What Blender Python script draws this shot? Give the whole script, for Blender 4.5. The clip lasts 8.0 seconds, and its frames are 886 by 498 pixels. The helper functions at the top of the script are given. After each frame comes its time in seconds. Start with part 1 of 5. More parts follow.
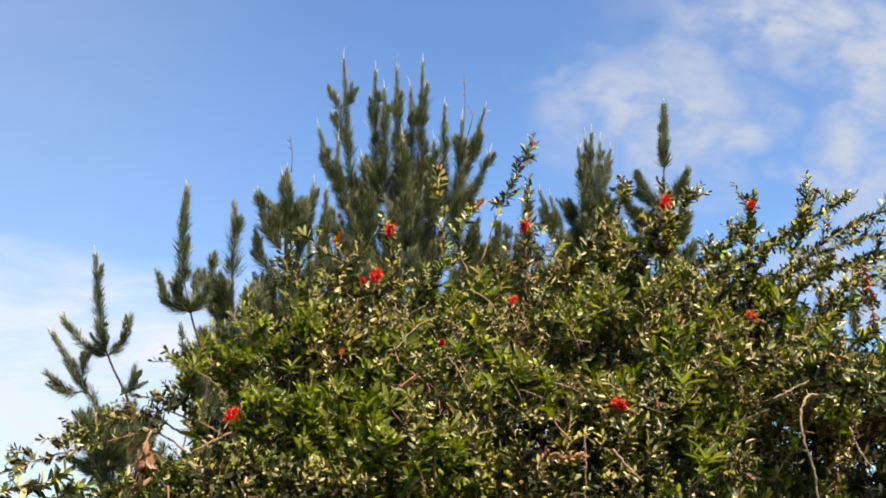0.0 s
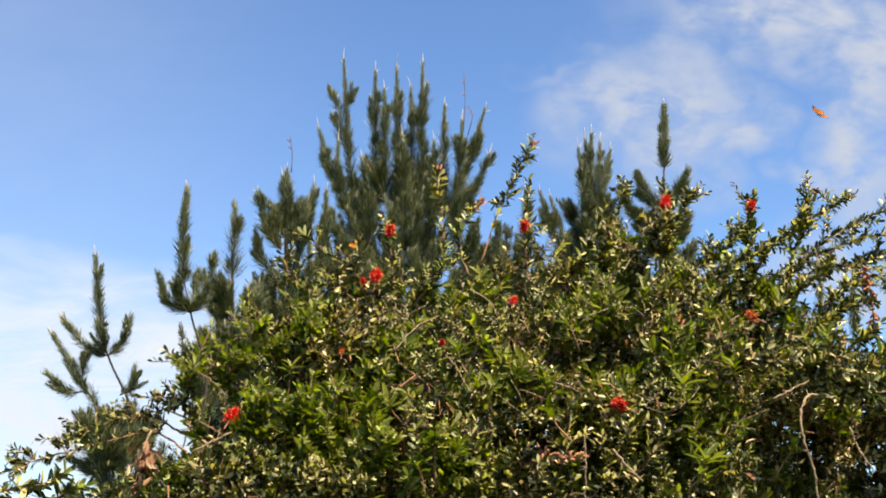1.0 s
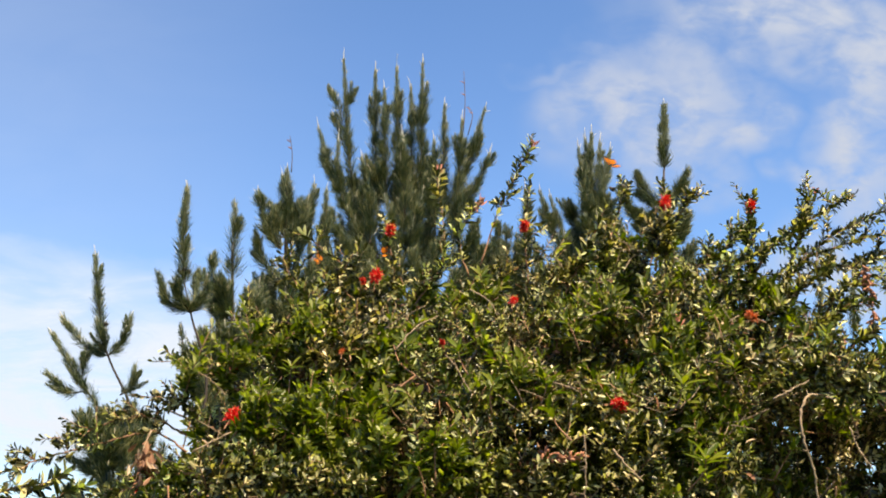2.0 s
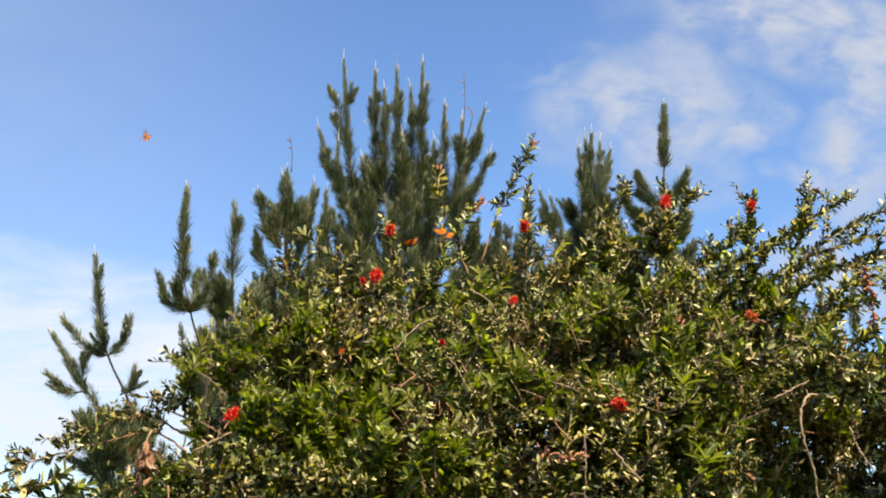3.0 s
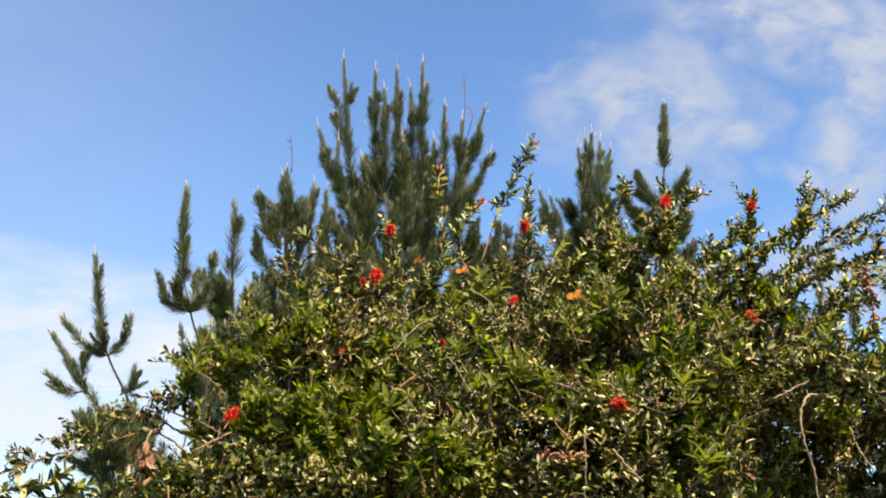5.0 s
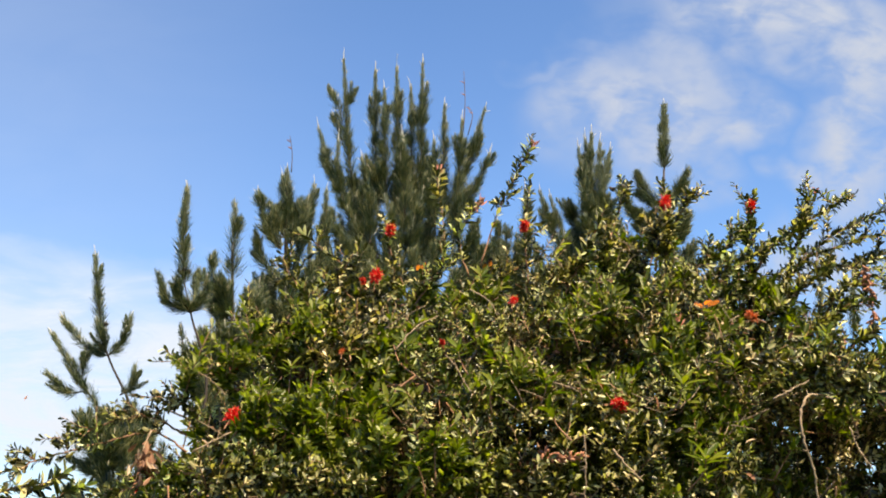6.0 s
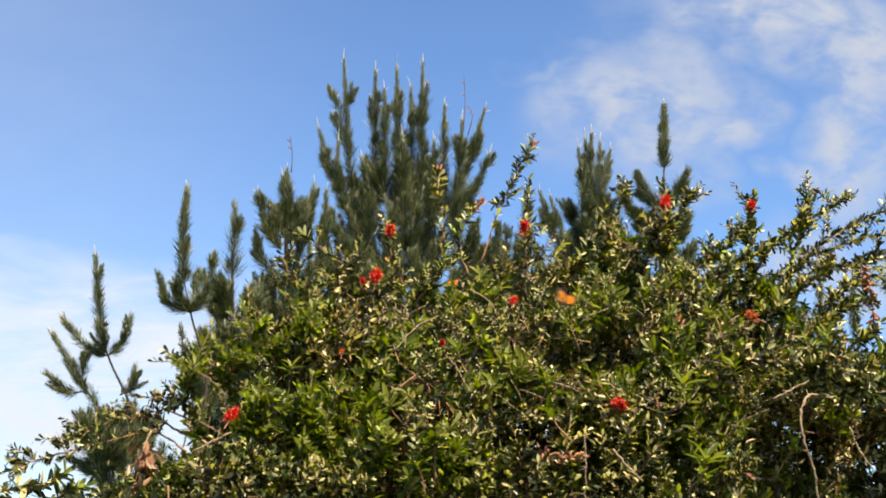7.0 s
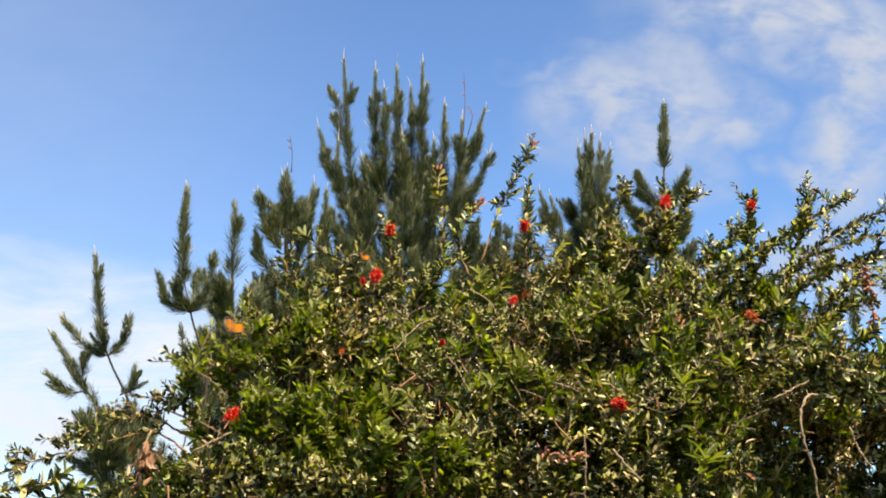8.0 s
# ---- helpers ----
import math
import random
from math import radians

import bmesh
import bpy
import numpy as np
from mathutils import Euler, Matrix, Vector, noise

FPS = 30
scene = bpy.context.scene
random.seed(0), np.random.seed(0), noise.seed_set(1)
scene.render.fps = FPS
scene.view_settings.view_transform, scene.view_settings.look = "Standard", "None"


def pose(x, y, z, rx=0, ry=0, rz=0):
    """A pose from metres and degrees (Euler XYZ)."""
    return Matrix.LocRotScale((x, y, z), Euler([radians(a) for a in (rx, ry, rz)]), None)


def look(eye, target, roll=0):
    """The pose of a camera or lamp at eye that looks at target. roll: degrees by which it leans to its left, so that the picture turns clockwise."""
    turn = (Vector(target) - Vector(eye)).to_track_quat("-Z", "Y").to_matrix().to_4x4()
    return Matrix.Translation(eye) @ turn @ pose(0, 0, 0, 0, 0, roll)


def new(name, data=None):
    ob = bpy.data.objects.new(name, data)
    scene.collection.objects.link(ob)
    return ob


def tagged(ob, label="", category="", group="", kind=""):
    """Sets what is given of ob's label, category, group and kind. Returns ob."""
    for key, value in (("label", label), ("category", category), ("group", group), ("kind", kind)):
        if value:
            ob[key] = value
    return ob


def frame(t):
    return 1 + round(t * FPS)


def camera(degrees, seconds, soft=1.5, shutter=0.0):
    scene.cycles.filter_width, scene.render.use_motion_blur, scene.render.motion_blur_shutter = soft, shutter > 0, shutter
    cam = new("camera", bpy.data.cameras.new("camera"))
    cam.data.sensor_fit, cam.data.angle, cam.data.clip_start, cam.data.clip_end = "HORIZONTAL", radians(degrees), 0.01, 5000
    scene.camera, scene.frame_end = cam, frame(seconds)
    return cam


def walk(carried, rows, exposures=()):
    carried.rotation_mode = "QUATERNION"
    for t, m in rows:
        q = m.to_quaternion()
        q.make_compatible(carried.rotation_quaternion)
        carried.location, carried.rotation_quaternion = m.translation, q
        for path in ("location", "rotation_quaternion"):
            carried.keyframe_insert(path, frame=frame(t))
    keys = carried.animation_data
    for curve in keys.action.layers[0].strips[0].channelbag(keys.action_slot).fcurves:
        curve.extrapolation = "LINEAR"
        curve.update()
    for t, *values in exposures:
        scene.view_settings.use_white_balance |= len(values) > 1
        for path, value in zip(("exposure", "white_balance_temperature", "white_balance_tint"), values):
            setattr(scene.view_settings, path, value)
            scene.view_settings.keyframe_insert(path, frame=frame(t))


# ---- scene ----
from math import cos, sin, pi, tau
cam = camera(40, 8.0, soft=1.85, shutter=0.5)
EYE = (0, 0, 1.6)
GAZE = (0, 9.6593, 1.6 + 2.5882)
walk(cam, [(0, look(EYE, GAZE)), (8, look(EYE, GAZE))])

# ---- daylight ----
SUN = Vector((0.27, -0.42, 0.78)).normalized()
world = bpy.data.worlds.new("sky")
scene.world = world
world.use_nodes = True
wt = world.node_tree
sky = wt.nodes.new("ShaderNodeTexSky")
sky.sky_type = "NISHITA"
sky.sun_disc = False
sky.sun_elevation = math.asin(SUN.z)
sky.sun_rotation = math.atan2(SUN.x, SUN.y)
sky.air_density, sky.dust_density, sky.ozone_density = 1.0, 0.0, 3.0
clear = wt.nodes.new("ShaderNodeMix")
clear.data_type, clear.blend_type = "RGBA", "MULTIPLY"
clear.inputs[0].default_value = 1.0
clear.inputs[7].default_value = (0.83, 0.95, 1.10, 1)
wt.links.new(sky.outputs[0], clear.inputs[6])
wt.links.new(clear.outputs[2], wt.nodes["Background"].inputs[0])
wt.nodes["Background"].inputs[1].default_value = 0.071
sun = new("sun", bpy.data.lights.new("sun", "SUN"))
sun.data.energy, sun.data.angle, sun.data.color = 5.0, radians(0.55), (1.0, 0.81, 0.51)
sun.matrix_world = look(SUN * 50, (0, 0, 0))
scene.view_settings.exposure = 1.35


# ---- materials ----
def mat(name):
    m = bpy.data.materials.new(name)
    m.use_nodes = True
    nt = m.node_tree
    return m, nt, nt.nodes["Principled BSDF"], nt.nodes["Material Output"]


def node(nt, kind, **values):
    n = nt.nodes.new("ShaderNode" + kind)
    for k, v in values.items():
        n.inputs[k].default_value = v
    return n


def ramp(nt, source, stops):
    r = nt.nodes.new("ShaderNodeValToRGB")
    e = r.color_ramp.elements
    while len(e) < len(stops):
        e.new(0.5)
    for el, (p, c) in zip(e, stops):
        el.position, el.color = p, (*c, 1)
    nt.links.new(source, r.inputs[0])
    return r.outputs[0]


def leafy(name, stops, rough, through_light, through_colour, spec=0.5, by_object=False, patches=False):
    """Glossy leaf that lets some light through; each leaf has its own tint, with blotches and a fine grain."""
    m, nt, b, out = mat(name)
    if by_object:
        rnd = nt.nodes.new("ShaderNodeObjectInfo").outputs["Random"]
    else:
        rnd = nt.nodes.new("ShaderNodeNewGeometry").outputs["Random Per Island"]
    tex = nt.nodes.new("ShaderNodeTexCoord").outputs["Object"]
    patch = node(nt, "TexNoise", Scale=3.0, Detail=2.0)
    nt.links.new(tex, patch.inputs["Vector"])
    mix = node(nt, "Mix", Factor=0.3)
    nt.links.new(rnd, mix.inputs["A"])
    nt.links.new(patch.outputs[0], mix.inputs["B"])
    colour = ramp(nt, mix.outputs[0], stops)
    if patches:
        zone = node(nt, "TexNoise", Scale=2.6, Detail=3.0)
        nt.links.new(tex, zone.inputs["Vector"])
        hue = nt.nodes.new("ShaderNodeMix")
        hue.data_type, hue.blend_type = "RGBA", "MULTIPLY"
        hue.inputs[0].default_value = 1.0
        nt.links.new(colour, hue.inputs[6])
        nt.links.new(ramp(nt, zone.outputs[0], [(0.36, (0.78, 1.0, 0.6)), (0.5, (0.96, 1.0, 0.8)), (0.64, (1.0, 0.90, 0.8))]), hue.inputs[7])
        colour = hue.outputs[2]
    grain = node(nt, "TexNoise", Scale=160.0, Detail=3.0)
    nt.links.new(tex, grain.inputs["Vector"])
    spots = nt.nodes.new("ShaderNodeMix")
    spots.data_type, spots.blend_type = "RGBA", "MULTIPLY"
    spots.inputs[0].default_value = 0.35
    nt.links.new(colour, spots.inputs[6])
    nt.links.new(grain.outputs[0], spots.inputs[7])
    nt.links.new(spots.outputs[2], b.inputs["Base Color"])
    b.inputs["Roughness"].default_value = rough
    b.inputs["Specular IOR Level"].default_value = spec
    bump = node(nt, "Bump", Strength=0.5, Distance=0.003)
    nt.links.new(grain.outputs[0], bump.inputs["Height"])
    nt.links.new(bump.outputs[0], b.inputs["Normal"])
    tr = nt.nodes.new("ShaderNodeBsdfTranslucent")
    tint = nt.nodes.new("ShaderNodeMix")
    tint.data_type, tint.blend_type = "RGBA", "MULTIPLY"
    nt.links.new(colour, tint.inputs[6])
    tint.inputs[0].default_value = 1.0
    tint.inputs[7].default_value = (*through_colour, 1)
    nt.links.new(tint.outputs[2], tr.inputs[0])
    ms = node(nt, "MixShader", Fac=through_light)
    nt.links.new(b.outputs[0], ms.inputs[1])
    nt.links.new(tr.outputs[0], ms.inputs[2])
    nt.links.new(ms.outputs[0], out.inputs[0])
    return m


def bark(name, dark, light, scale=40.0, rough=0.85):
    m, nt, b, out = mat(name)
    tex = nt.nodes.new("ShaderNodeTexCoord").outputs["Object"]
    n1 = node(nt, "TexNoise", Scale=scale, Detail=6.0, Roughness=0.7)
    n2 = node(nt, "TexNoise", Scale=scale / 9, Detail=2.0)
    nt.links.new(tex, n1.inputs["Vector"])
    nt.links.new(tex, n2.inputs["Vector"])
    mix = node(nt, "Mix", Factor=0.45)
    nt.links.new(n1.outputs[0], mix.inputs["A"])
    nt.links.new(n2.outputs[0], mix.inputs["B"])
    nt.links.new(ramp(nt, mix.outputs[0], [(0.35, dark), (0.65, light)]), b.inputs["Base Color"])
    b.inputs["Roughness"].default_value = rough
    bump = node(nt, "Bump", Strength=0.7, Distance=0.006)
    nt.links.new(n1.outputs[0], bump.inputs["Height"])
    nt.links.new(bump.outputs[0], b.inputs["Normal"])
    return m


# the palest cream tints stand in for sun glints on glossy leaves
LEAF = leafy("shrub_leaf", [(0.16, (0.012, 0.015, 0.001)), (0.42, (0.025, 0.033, 0.002)), (0.58, (0.056, 0.060, 0.005)),
                            (0.655, (0.14, 0.122, 0.03)), (0.73, (0.68, 0.61, 0.38))], 0.31, 0.28, (1.35, 1.5, 0.35), 0.6, patches=True)
FRESH = leafy("fresh_leaf", [(0.16, (0.036, 0.056, 0.001)), (0.45, (0.088, 0.112, 0.002)), (0.7, (0.16, 0.18, 0.008)), (0.85, (0.38, 0.39, 0.16))], 0.36, 0.40,
              (1.5, 1.8, 0.15), 0.45)
YOUNG = leafy("young_leaf", [(0.0, (0.042, 0.072, 0.002)), (0.5, (0.105, 0.140, 0.004)), (1.0, (0.25, 0.25, 0.025))], 0.40, 0.38,
              (1.4, 1.6, 0.2), 0.35, by_object=True)
DRY = leafy("dry_leaf", [(0.15, (0.14, 0.05, 0.025)), (0.5, (0.30, 0.15, 0.08)), (0.85, (0.52, 0.38, 0.26))], 0.7, 0.15, (1.2, 1.0, 0.8))
PINK = leafy("pink_shoot", [(0.0, (0.42, 0.13, 0.09)), (1.0, (0.62, 0.28, 0.18))], 0.45, 0.2, (1.2, 0.9, 0.8))
NEEDLE = leafy("pine_needle", [(0.14, (0.009, 0.024, 0.011)), (0.42, (0.028, 0.052, 0.021)), (0.61, (0.088, 0.116, 0.044)), (0.79, (0.29, 0.28, 0.13))],
               0.36, 0.12, (1.3, 1.4, 0.6), 0.6)
NEWNEEDLE = leafy("new_pine_needle", [(0.14, (0.06, 0.085, 0.04)), (0.5, (0.15, 0.18, 0.09)), (0.85, (0.36, 0.35, 0.22))], 0.36, 0.15, (1.2, 1.3, 0.7), 0.6)
CANDLE = leafy("pine_candle", [(0.0, (0.50, 0.46, 0.34)), (1.0, (0.72, 0.68, 0.55))], 0.5, 0.2, (1.1, 1.0, 0.9))
TWIG = bark("twig_bark", (0.09, 0.040, 0.020), (0.38, 0.21, 0.12), 90)
LIMB = bark("limb_bark", (0.03, 0.02, 0.015), (0.14, 0.09, 0.06), 45)
PALE = bark("pale_dead_wood", (0.11, 0.07, 0.045), (0.36, 0.27, 0.18), 60)
PINEBARK = bark("pine_bark", (0.012, 0.009, 0.007), (0.045, 0.032, 0.024), 30)
CAPSULE = bark("seed_capsule", (0.13, 0.040, 0.02), (0.40, 0.18, 0.10), 70, 0.6)
RED = leafy("red_stamen", [(0.0, (0.48, 0.008, 0.008)), (0.6, (0.66, 0.016, 0.012)), (1.0, (0.72, 0.08, 0.04))], 0.5, 0.3, (1.2, 0.9, 0.8))
FADED = leafy("faded_stamen", [(0.0, (0.50, 0.10, 0.03)), (1.0, (0.70, 0.26, 0.08))], 0.6, 0.3, (1.2, 0.9, 0.8))
POLLEN = leafy("pollen_tip", [(0.0, (0.65, 0.35, 0.10)), (1.0, (0.80, 0.55, 0.25))], 0.6, 0.1, (1, 1, 1))
SOIL = bark("garden_soil_and_grass", (0.03, 0.045, 0.015), (0.10, 0.11, 0.04), 5)


# ---- mesh helpers ----
def mesh_from(verts, faces, mats, slots=None, smooth=True):
    """A mesh from an array of places and a list of faces, or an array of triangles."""
    me = bpy.data.meshes.new("mesh")
    verts = np.asarray(verts, dtype=np.float32).reshape(-1, 3)
    if isinstance(faces, np.ndarray):
        tri = faces.astype(np.int32).reshape(-1, 3)
        me.vertices.add(len(verts))
        me.vertices.foreach_set("co", verts.ravel())
        me.loops.add(tri.size)
        me.loops.foreach_set("vertex_index", tri.ravel())
        me.polygons.add(len(tri))
        me.polygons.foreach_set("loop_start", np.arange(0, tri.size, 3, dtype=np.int32))
    else:
        me.from_pydata(verts.tolist(), [], faces)
    if slots is not None:
        me.polygons.foreach_set("material_index", np.asarray(slots, dtype=np.int32))
    me.polygons.foreach_set("use_smooth", np.full(len(me.polygons), smooth))
    for m in mats if isinstance(mats, (list, tuple)) else [mats]:
        me.materials.append(m)
    me.update(calc_edges=True)
    me.validate()
    return me


def part(name, me, parent, label="", m=None, kind=""):
    ob = new(name, me)
    ob.parent = parent
    if m is not None:
        ob.matrix_basis = m
    return tagged(ob, label=label, kind=kind)


def unit(v):
    v = np.asarray(v, dtype=float)
    return v / np.maximum(np.linalg.norm(v, axis=-1, keepdims=True), 1e-9)


def smooth_path(points, steps=5):
    """A Catmull-Rom curve through the points."""
    p = np.asarray(points, dtype=float)
    if len(p) == 2:
        return p[0] + (p[1] - p[0]) * np.linspace(0, 1, steps + 1)[:, None]
    q = np.vstack([2 * p[0] - p[1], p, 2 * p[-1] - p[-2]])
    out = []
    for i in range(len(p) - 1):
        a, b, c, d = q[i:i + 4]
        for s in np.linspace(0, 1, steps, endpoint=False):
            out.append(0.5 * (2 * b + (c - a) * s + (2 * a - 5 * b + 4 * c - d) * s * s + (3 * b - a - 3 * c + d) * s ** 3))
    out.append(p[-1])
    return np.array(out)


def tube(points, r0, r1, sides=6, rough=0.0, rng=None):
    """Tapered round stem along the points, closed at both ends: places and triangles."""
    p = np.asarray(points, dtype=float)
    n = len(p)
    d = unit(np.gradient(p, axis=0))
    side = unit(np.cross(d, np.where(np.abs(d[:, 2:]) > 0.9, [[1.0, 0, 0]], [[0, 0, 1.0]])))
    up = np.cross(side, d)
    a = np.arange(sides) / sides * tau
    r = np.linspace(r0, r1, n)[:, None]
    if rng is not None and rough:
        r = r * (1 + rough * (rng.random((n, 1)) - 0.5))
    v = p[:, None] + (side[:, None] * np.cos(a)[None, :, None] + up[:, None] * np.sin(a)[None, :, None]) * r[:, :, None]
    v = np.vstack([v.reshape(-1, 3), p[:1], p[-1:]])
    return v, tube_faces(n, sides)


FACES = {}


def tube_faces(n, sides):
    if (n, sides) not in FACES:
        t = []
        for i in range(n - 1):
            for j in range(sides):
                k = (j + 1) % sides
                a0, a1, b0, b1 = i * sides + j, i * sides + k, (i + 1) * sides + j, (i + 1) * sides + k
                t += [(a0, b0, a1), (a1, b0, b1)]
        c0, c1 = n * sides, n * sides + 1
        for j in range(sides):
            k = (j + 1) % sides
            t += [(c0, j, k), (c1, (n - 1) * sides + k, (n - 1) * sides + j)]
        FACES[n, sides] = np.array(t)
    return FACES[n, sides]


def gather(pieces):
    """Joins (places, triangles) pairs into one."""
    vs, ts, base = [], [], 0
    for v, t in pieces:
        vs.append(v)
        ts.append(t + base)
        base += len(v)
    return np.vstack(vs), np.vstack(ts)


BLADE = np.array([(0, 0, 0), (-0.8, 0.36, 0.10), (0, 0.36, -0.10), (0.8, 0.36, 0.10), (-0.88, 0.77, 0.09), (0, 0.77, -0.07), (0.88, 0.77, 0.09), (0, 1, 0)])
BLADE_T = np.array([(0, 2, 1), (0, 3, 2), (1, 2, 5), (1, 5, 4), (2, 3, 6), (2, 6, 5), (4, 5, 7), (5, 6, 7)])


def blades(base, along, normal, length, width, droop):
    """Folded, pointed, bent leaves: places and triangles. One row of each array a leaf."""
    along = unit(along)
    side = unit(np.cross(along, normal))
    normal = np.cross(side, along)
    s = BLADE[None, :, 1]
    x = BLADE[None, :, 0] * width[:, None]
    y = s * length[:, None]
    z = BLADE[None, :, 2] * width[:, None] * 2.2 - droop[:, None] * length[:, None] * s * s
    v = base[:, None] + side[:, None] * x[..., None] + along[:, None] * y[..., None] + normal[:, None] * z[..., None]
    t = BLADE_T[None] + 8 * np.arange(len(base))[:, None, None]
    return v.reshape(-1, 3), t.reshape(-1, 3)


# ---- ground and clouds ----
def ground():
    n = 48
    edge = np.sign(np.linspace(-1, 1, n)) * np.abs(np.linspace(-1, 1, n)) ** 3 * 2500
    v = [(x, y, -0.02 + 0.05 * noise.noise((x * 0.3, y * 0.3, 0)) if abs(x) < 60 and abs(y) < 60 else 0) for y in edge for x in edge]
    f = [(j * n + i, j * n + i + 1, (j + 1) * n + i + 1, (j + 1) * n + i) for j in range(n - 1) for i in range(n - 1)]
    tagged(new("ground", mesh_from(v, f, SOIL)), "flat garden ground of dark soil and short grass", "ground", kind="structure")


ground()
def cloud(name, centre, half_w, half_h, setup, glow, tint, label):
    """A wide thin sheet of cloud far off, fine mesh, slightly domed; the veil's thickness follows noise."""
    m, nt, b, out = mat(name)
    nt.nodes.remove(b)
    tex = nt.nodes.new("ShaderNodeTexCoord").outputs["Object"]
    alpha = setup(nt, tex)
    em = nt.nodes.new("ShaderNodeEmission")
    em.inputs[0].default_value = (*tint, 1)
    em.inputs[1].default_value = glow
    tp = nt.nodes.new("ShaderNodeBsdfTransparent")
    ms = nt.nodes.new("ShaderNodeMixShader")
    nt.links.new(alpha, ms.inputs[0])
    nt.links.new(tp.outputs[0], ms.inputs[1])
    nt.links.new(em.outputs[0], ms.inputs[2])
    nt.links.new(ms.outputs[0], out.inputs[0])
    n = 20
    v = [(half_w * (2 * i / n - 1), half_h * (2 * j / n - 1), -60 * ((2 * i / n - 1) ** 2 + (2 * j / n - 1) ** 2)) for j in range(n + 1) for i in range(n + 1)]
    f = [(j * (n + 1) + i, j * (n + 1) + i + 1, (j + 1) * (n + 1) + i + 1, (j + 1) * (n + 1) + i) for j in range(n) for i in range(n)]
    ob = new("cloud", mesh_from(v, f, m))
    ob.matrix_basis = pose(*centre, 105, 0, 0)
    return tagged(ob, label, "cloud", kind="structure")


def maths(nt, op, a, b=None, c=None):
    n = nt.nodes.new("ShaderNodeMath")
    n.operation = op
    for k, s in enumerate((a, b, c)):
        if s is None:
            continue
        if isinstance(s, (int, float)):
            n.inputs[k].default_value = s
        else:
            nt.links.new(s, n.inputs[k])
    return n.outputs[0]


def step_(nt, v, lo, hi, a=0.0, b=1.0):
    n = nt.nodes.new("ShaderNodeMapRange")
    n.interpolation_type = "SMOOTHSTEP"
    nt.links.new(v, n.inputs[0])
    for k, s in zip((1, 2, 3, 4), (lo, hi, a, b)):
        n.inputs[k].default_value = s
    return n.outputs[0]


def fbm(nt, tex, scale, detail, rough, stretch=(1, 1, 1), distort=0.0, offset=(0, 0, 0), turn=0.0):
    mp = nt.nodes.new("ShaderNodeMapping")
    mp.inputs["Scale"].default_value = stretch
    mp.inputs["Location"].default_value = offset
    mp.inputs["Rotation"].default_value = (0, 0, radians(turn))
    nt.links.new(tex, mp.inputs[0])
    n = node(nt, "TexNoise", Scale=scale, Detail=detail, Roughness=rough, Distortion=distort)
    nt.links.new(mp.outputs[0], n.inputs["Vector"])
    return n.outputs[0]


def mottled(nt, tex):
    """Broken high cloud: a few ragged lobes (centre, half-widths in metres), mottled with soft lumps."""
    push = node(nt, "TexNoise", Scale=0.011, Detail=3.0, Roughness=0.45)
    nt.links.new(tex, push.inputs["Vector"])
    off = nt.nodes.new("ShaderNodeVectorMath")
    off.operation = "MULTIPLY_ADD"
    nt.links.new(push.outputs["Color"], off.inputs[0])
    off.inputs[1].default_value = (150, 150, 0)
    add = nt.nodes.new("ShaderNodeVectorMath")
    nt.links.new(tex, off.inputs[2])
    nt.links.new(off.outputs[0], add.inputs[0])
    add.inputs[1].default_value = (-75, -75, 0)
    sp = nt.nodes.new("ShaderNodeSeparateXYZ")
    nt.links.new(add.outputs[0], sp.inputs[0])
    x, y = sp.outputs[0], sp.outputs[1]
    body = None
    for cx, cy, rx, ry, amount in ((-100, 10, 120, 82, 1.0), (45, 112, 175, 58, 1.0), (0, -12, 62, 28, 0.9), (128, 0, 58, 125, 1.0), (70, -62, 34, 20, 0.7), (-45, -55, 60, 26, 0.5),
                                   (90, -170, 130, 50, 0.8), (420, 60, 220, 170, 0.9), (-205, 62, 60, 10, 0.35), (-150, 84, 60, 9, 0.3), (135, 65, 75, 80, 1.0)):
        u = maths(nt, "MULTIPLY", maths(nt, "ADD", x, -cx), 1 / rx)
        v = maths(nt, "MULTIPLY", maths(nt, "ADD", y, -cy), 1 / ry)
        d = maths(nt, "SQRT", maths(nt, "MULTIPLY_ADD", u, u, maths(nt, "MULTIPLY", v, v)))
        lobe = step_(nt, d, 0.2, 1.4, amount, 0.0)
        body = lobe if body is None else maths(nt, "MAXIMUM", body, lobe)
    lumps = fbm(nt, tex, 0.016, 5, 0.46, (1, 1.25, 1), 0.5, turn=24)
    fine = fbm(nt, tex, 0.05, 3, 0.5, (0.8, 1.6, 1), 0.6, turn=24)
    tone = maths(nt, "MULTIPLY_ADD", fine, 0.25, maths(nt, "MULTIPLY", lumps, 0.9))
    return maths(nt, "MULTIPLY", body, step_(nt, tone, 0.36, 0.72, 0.22, 1.0))


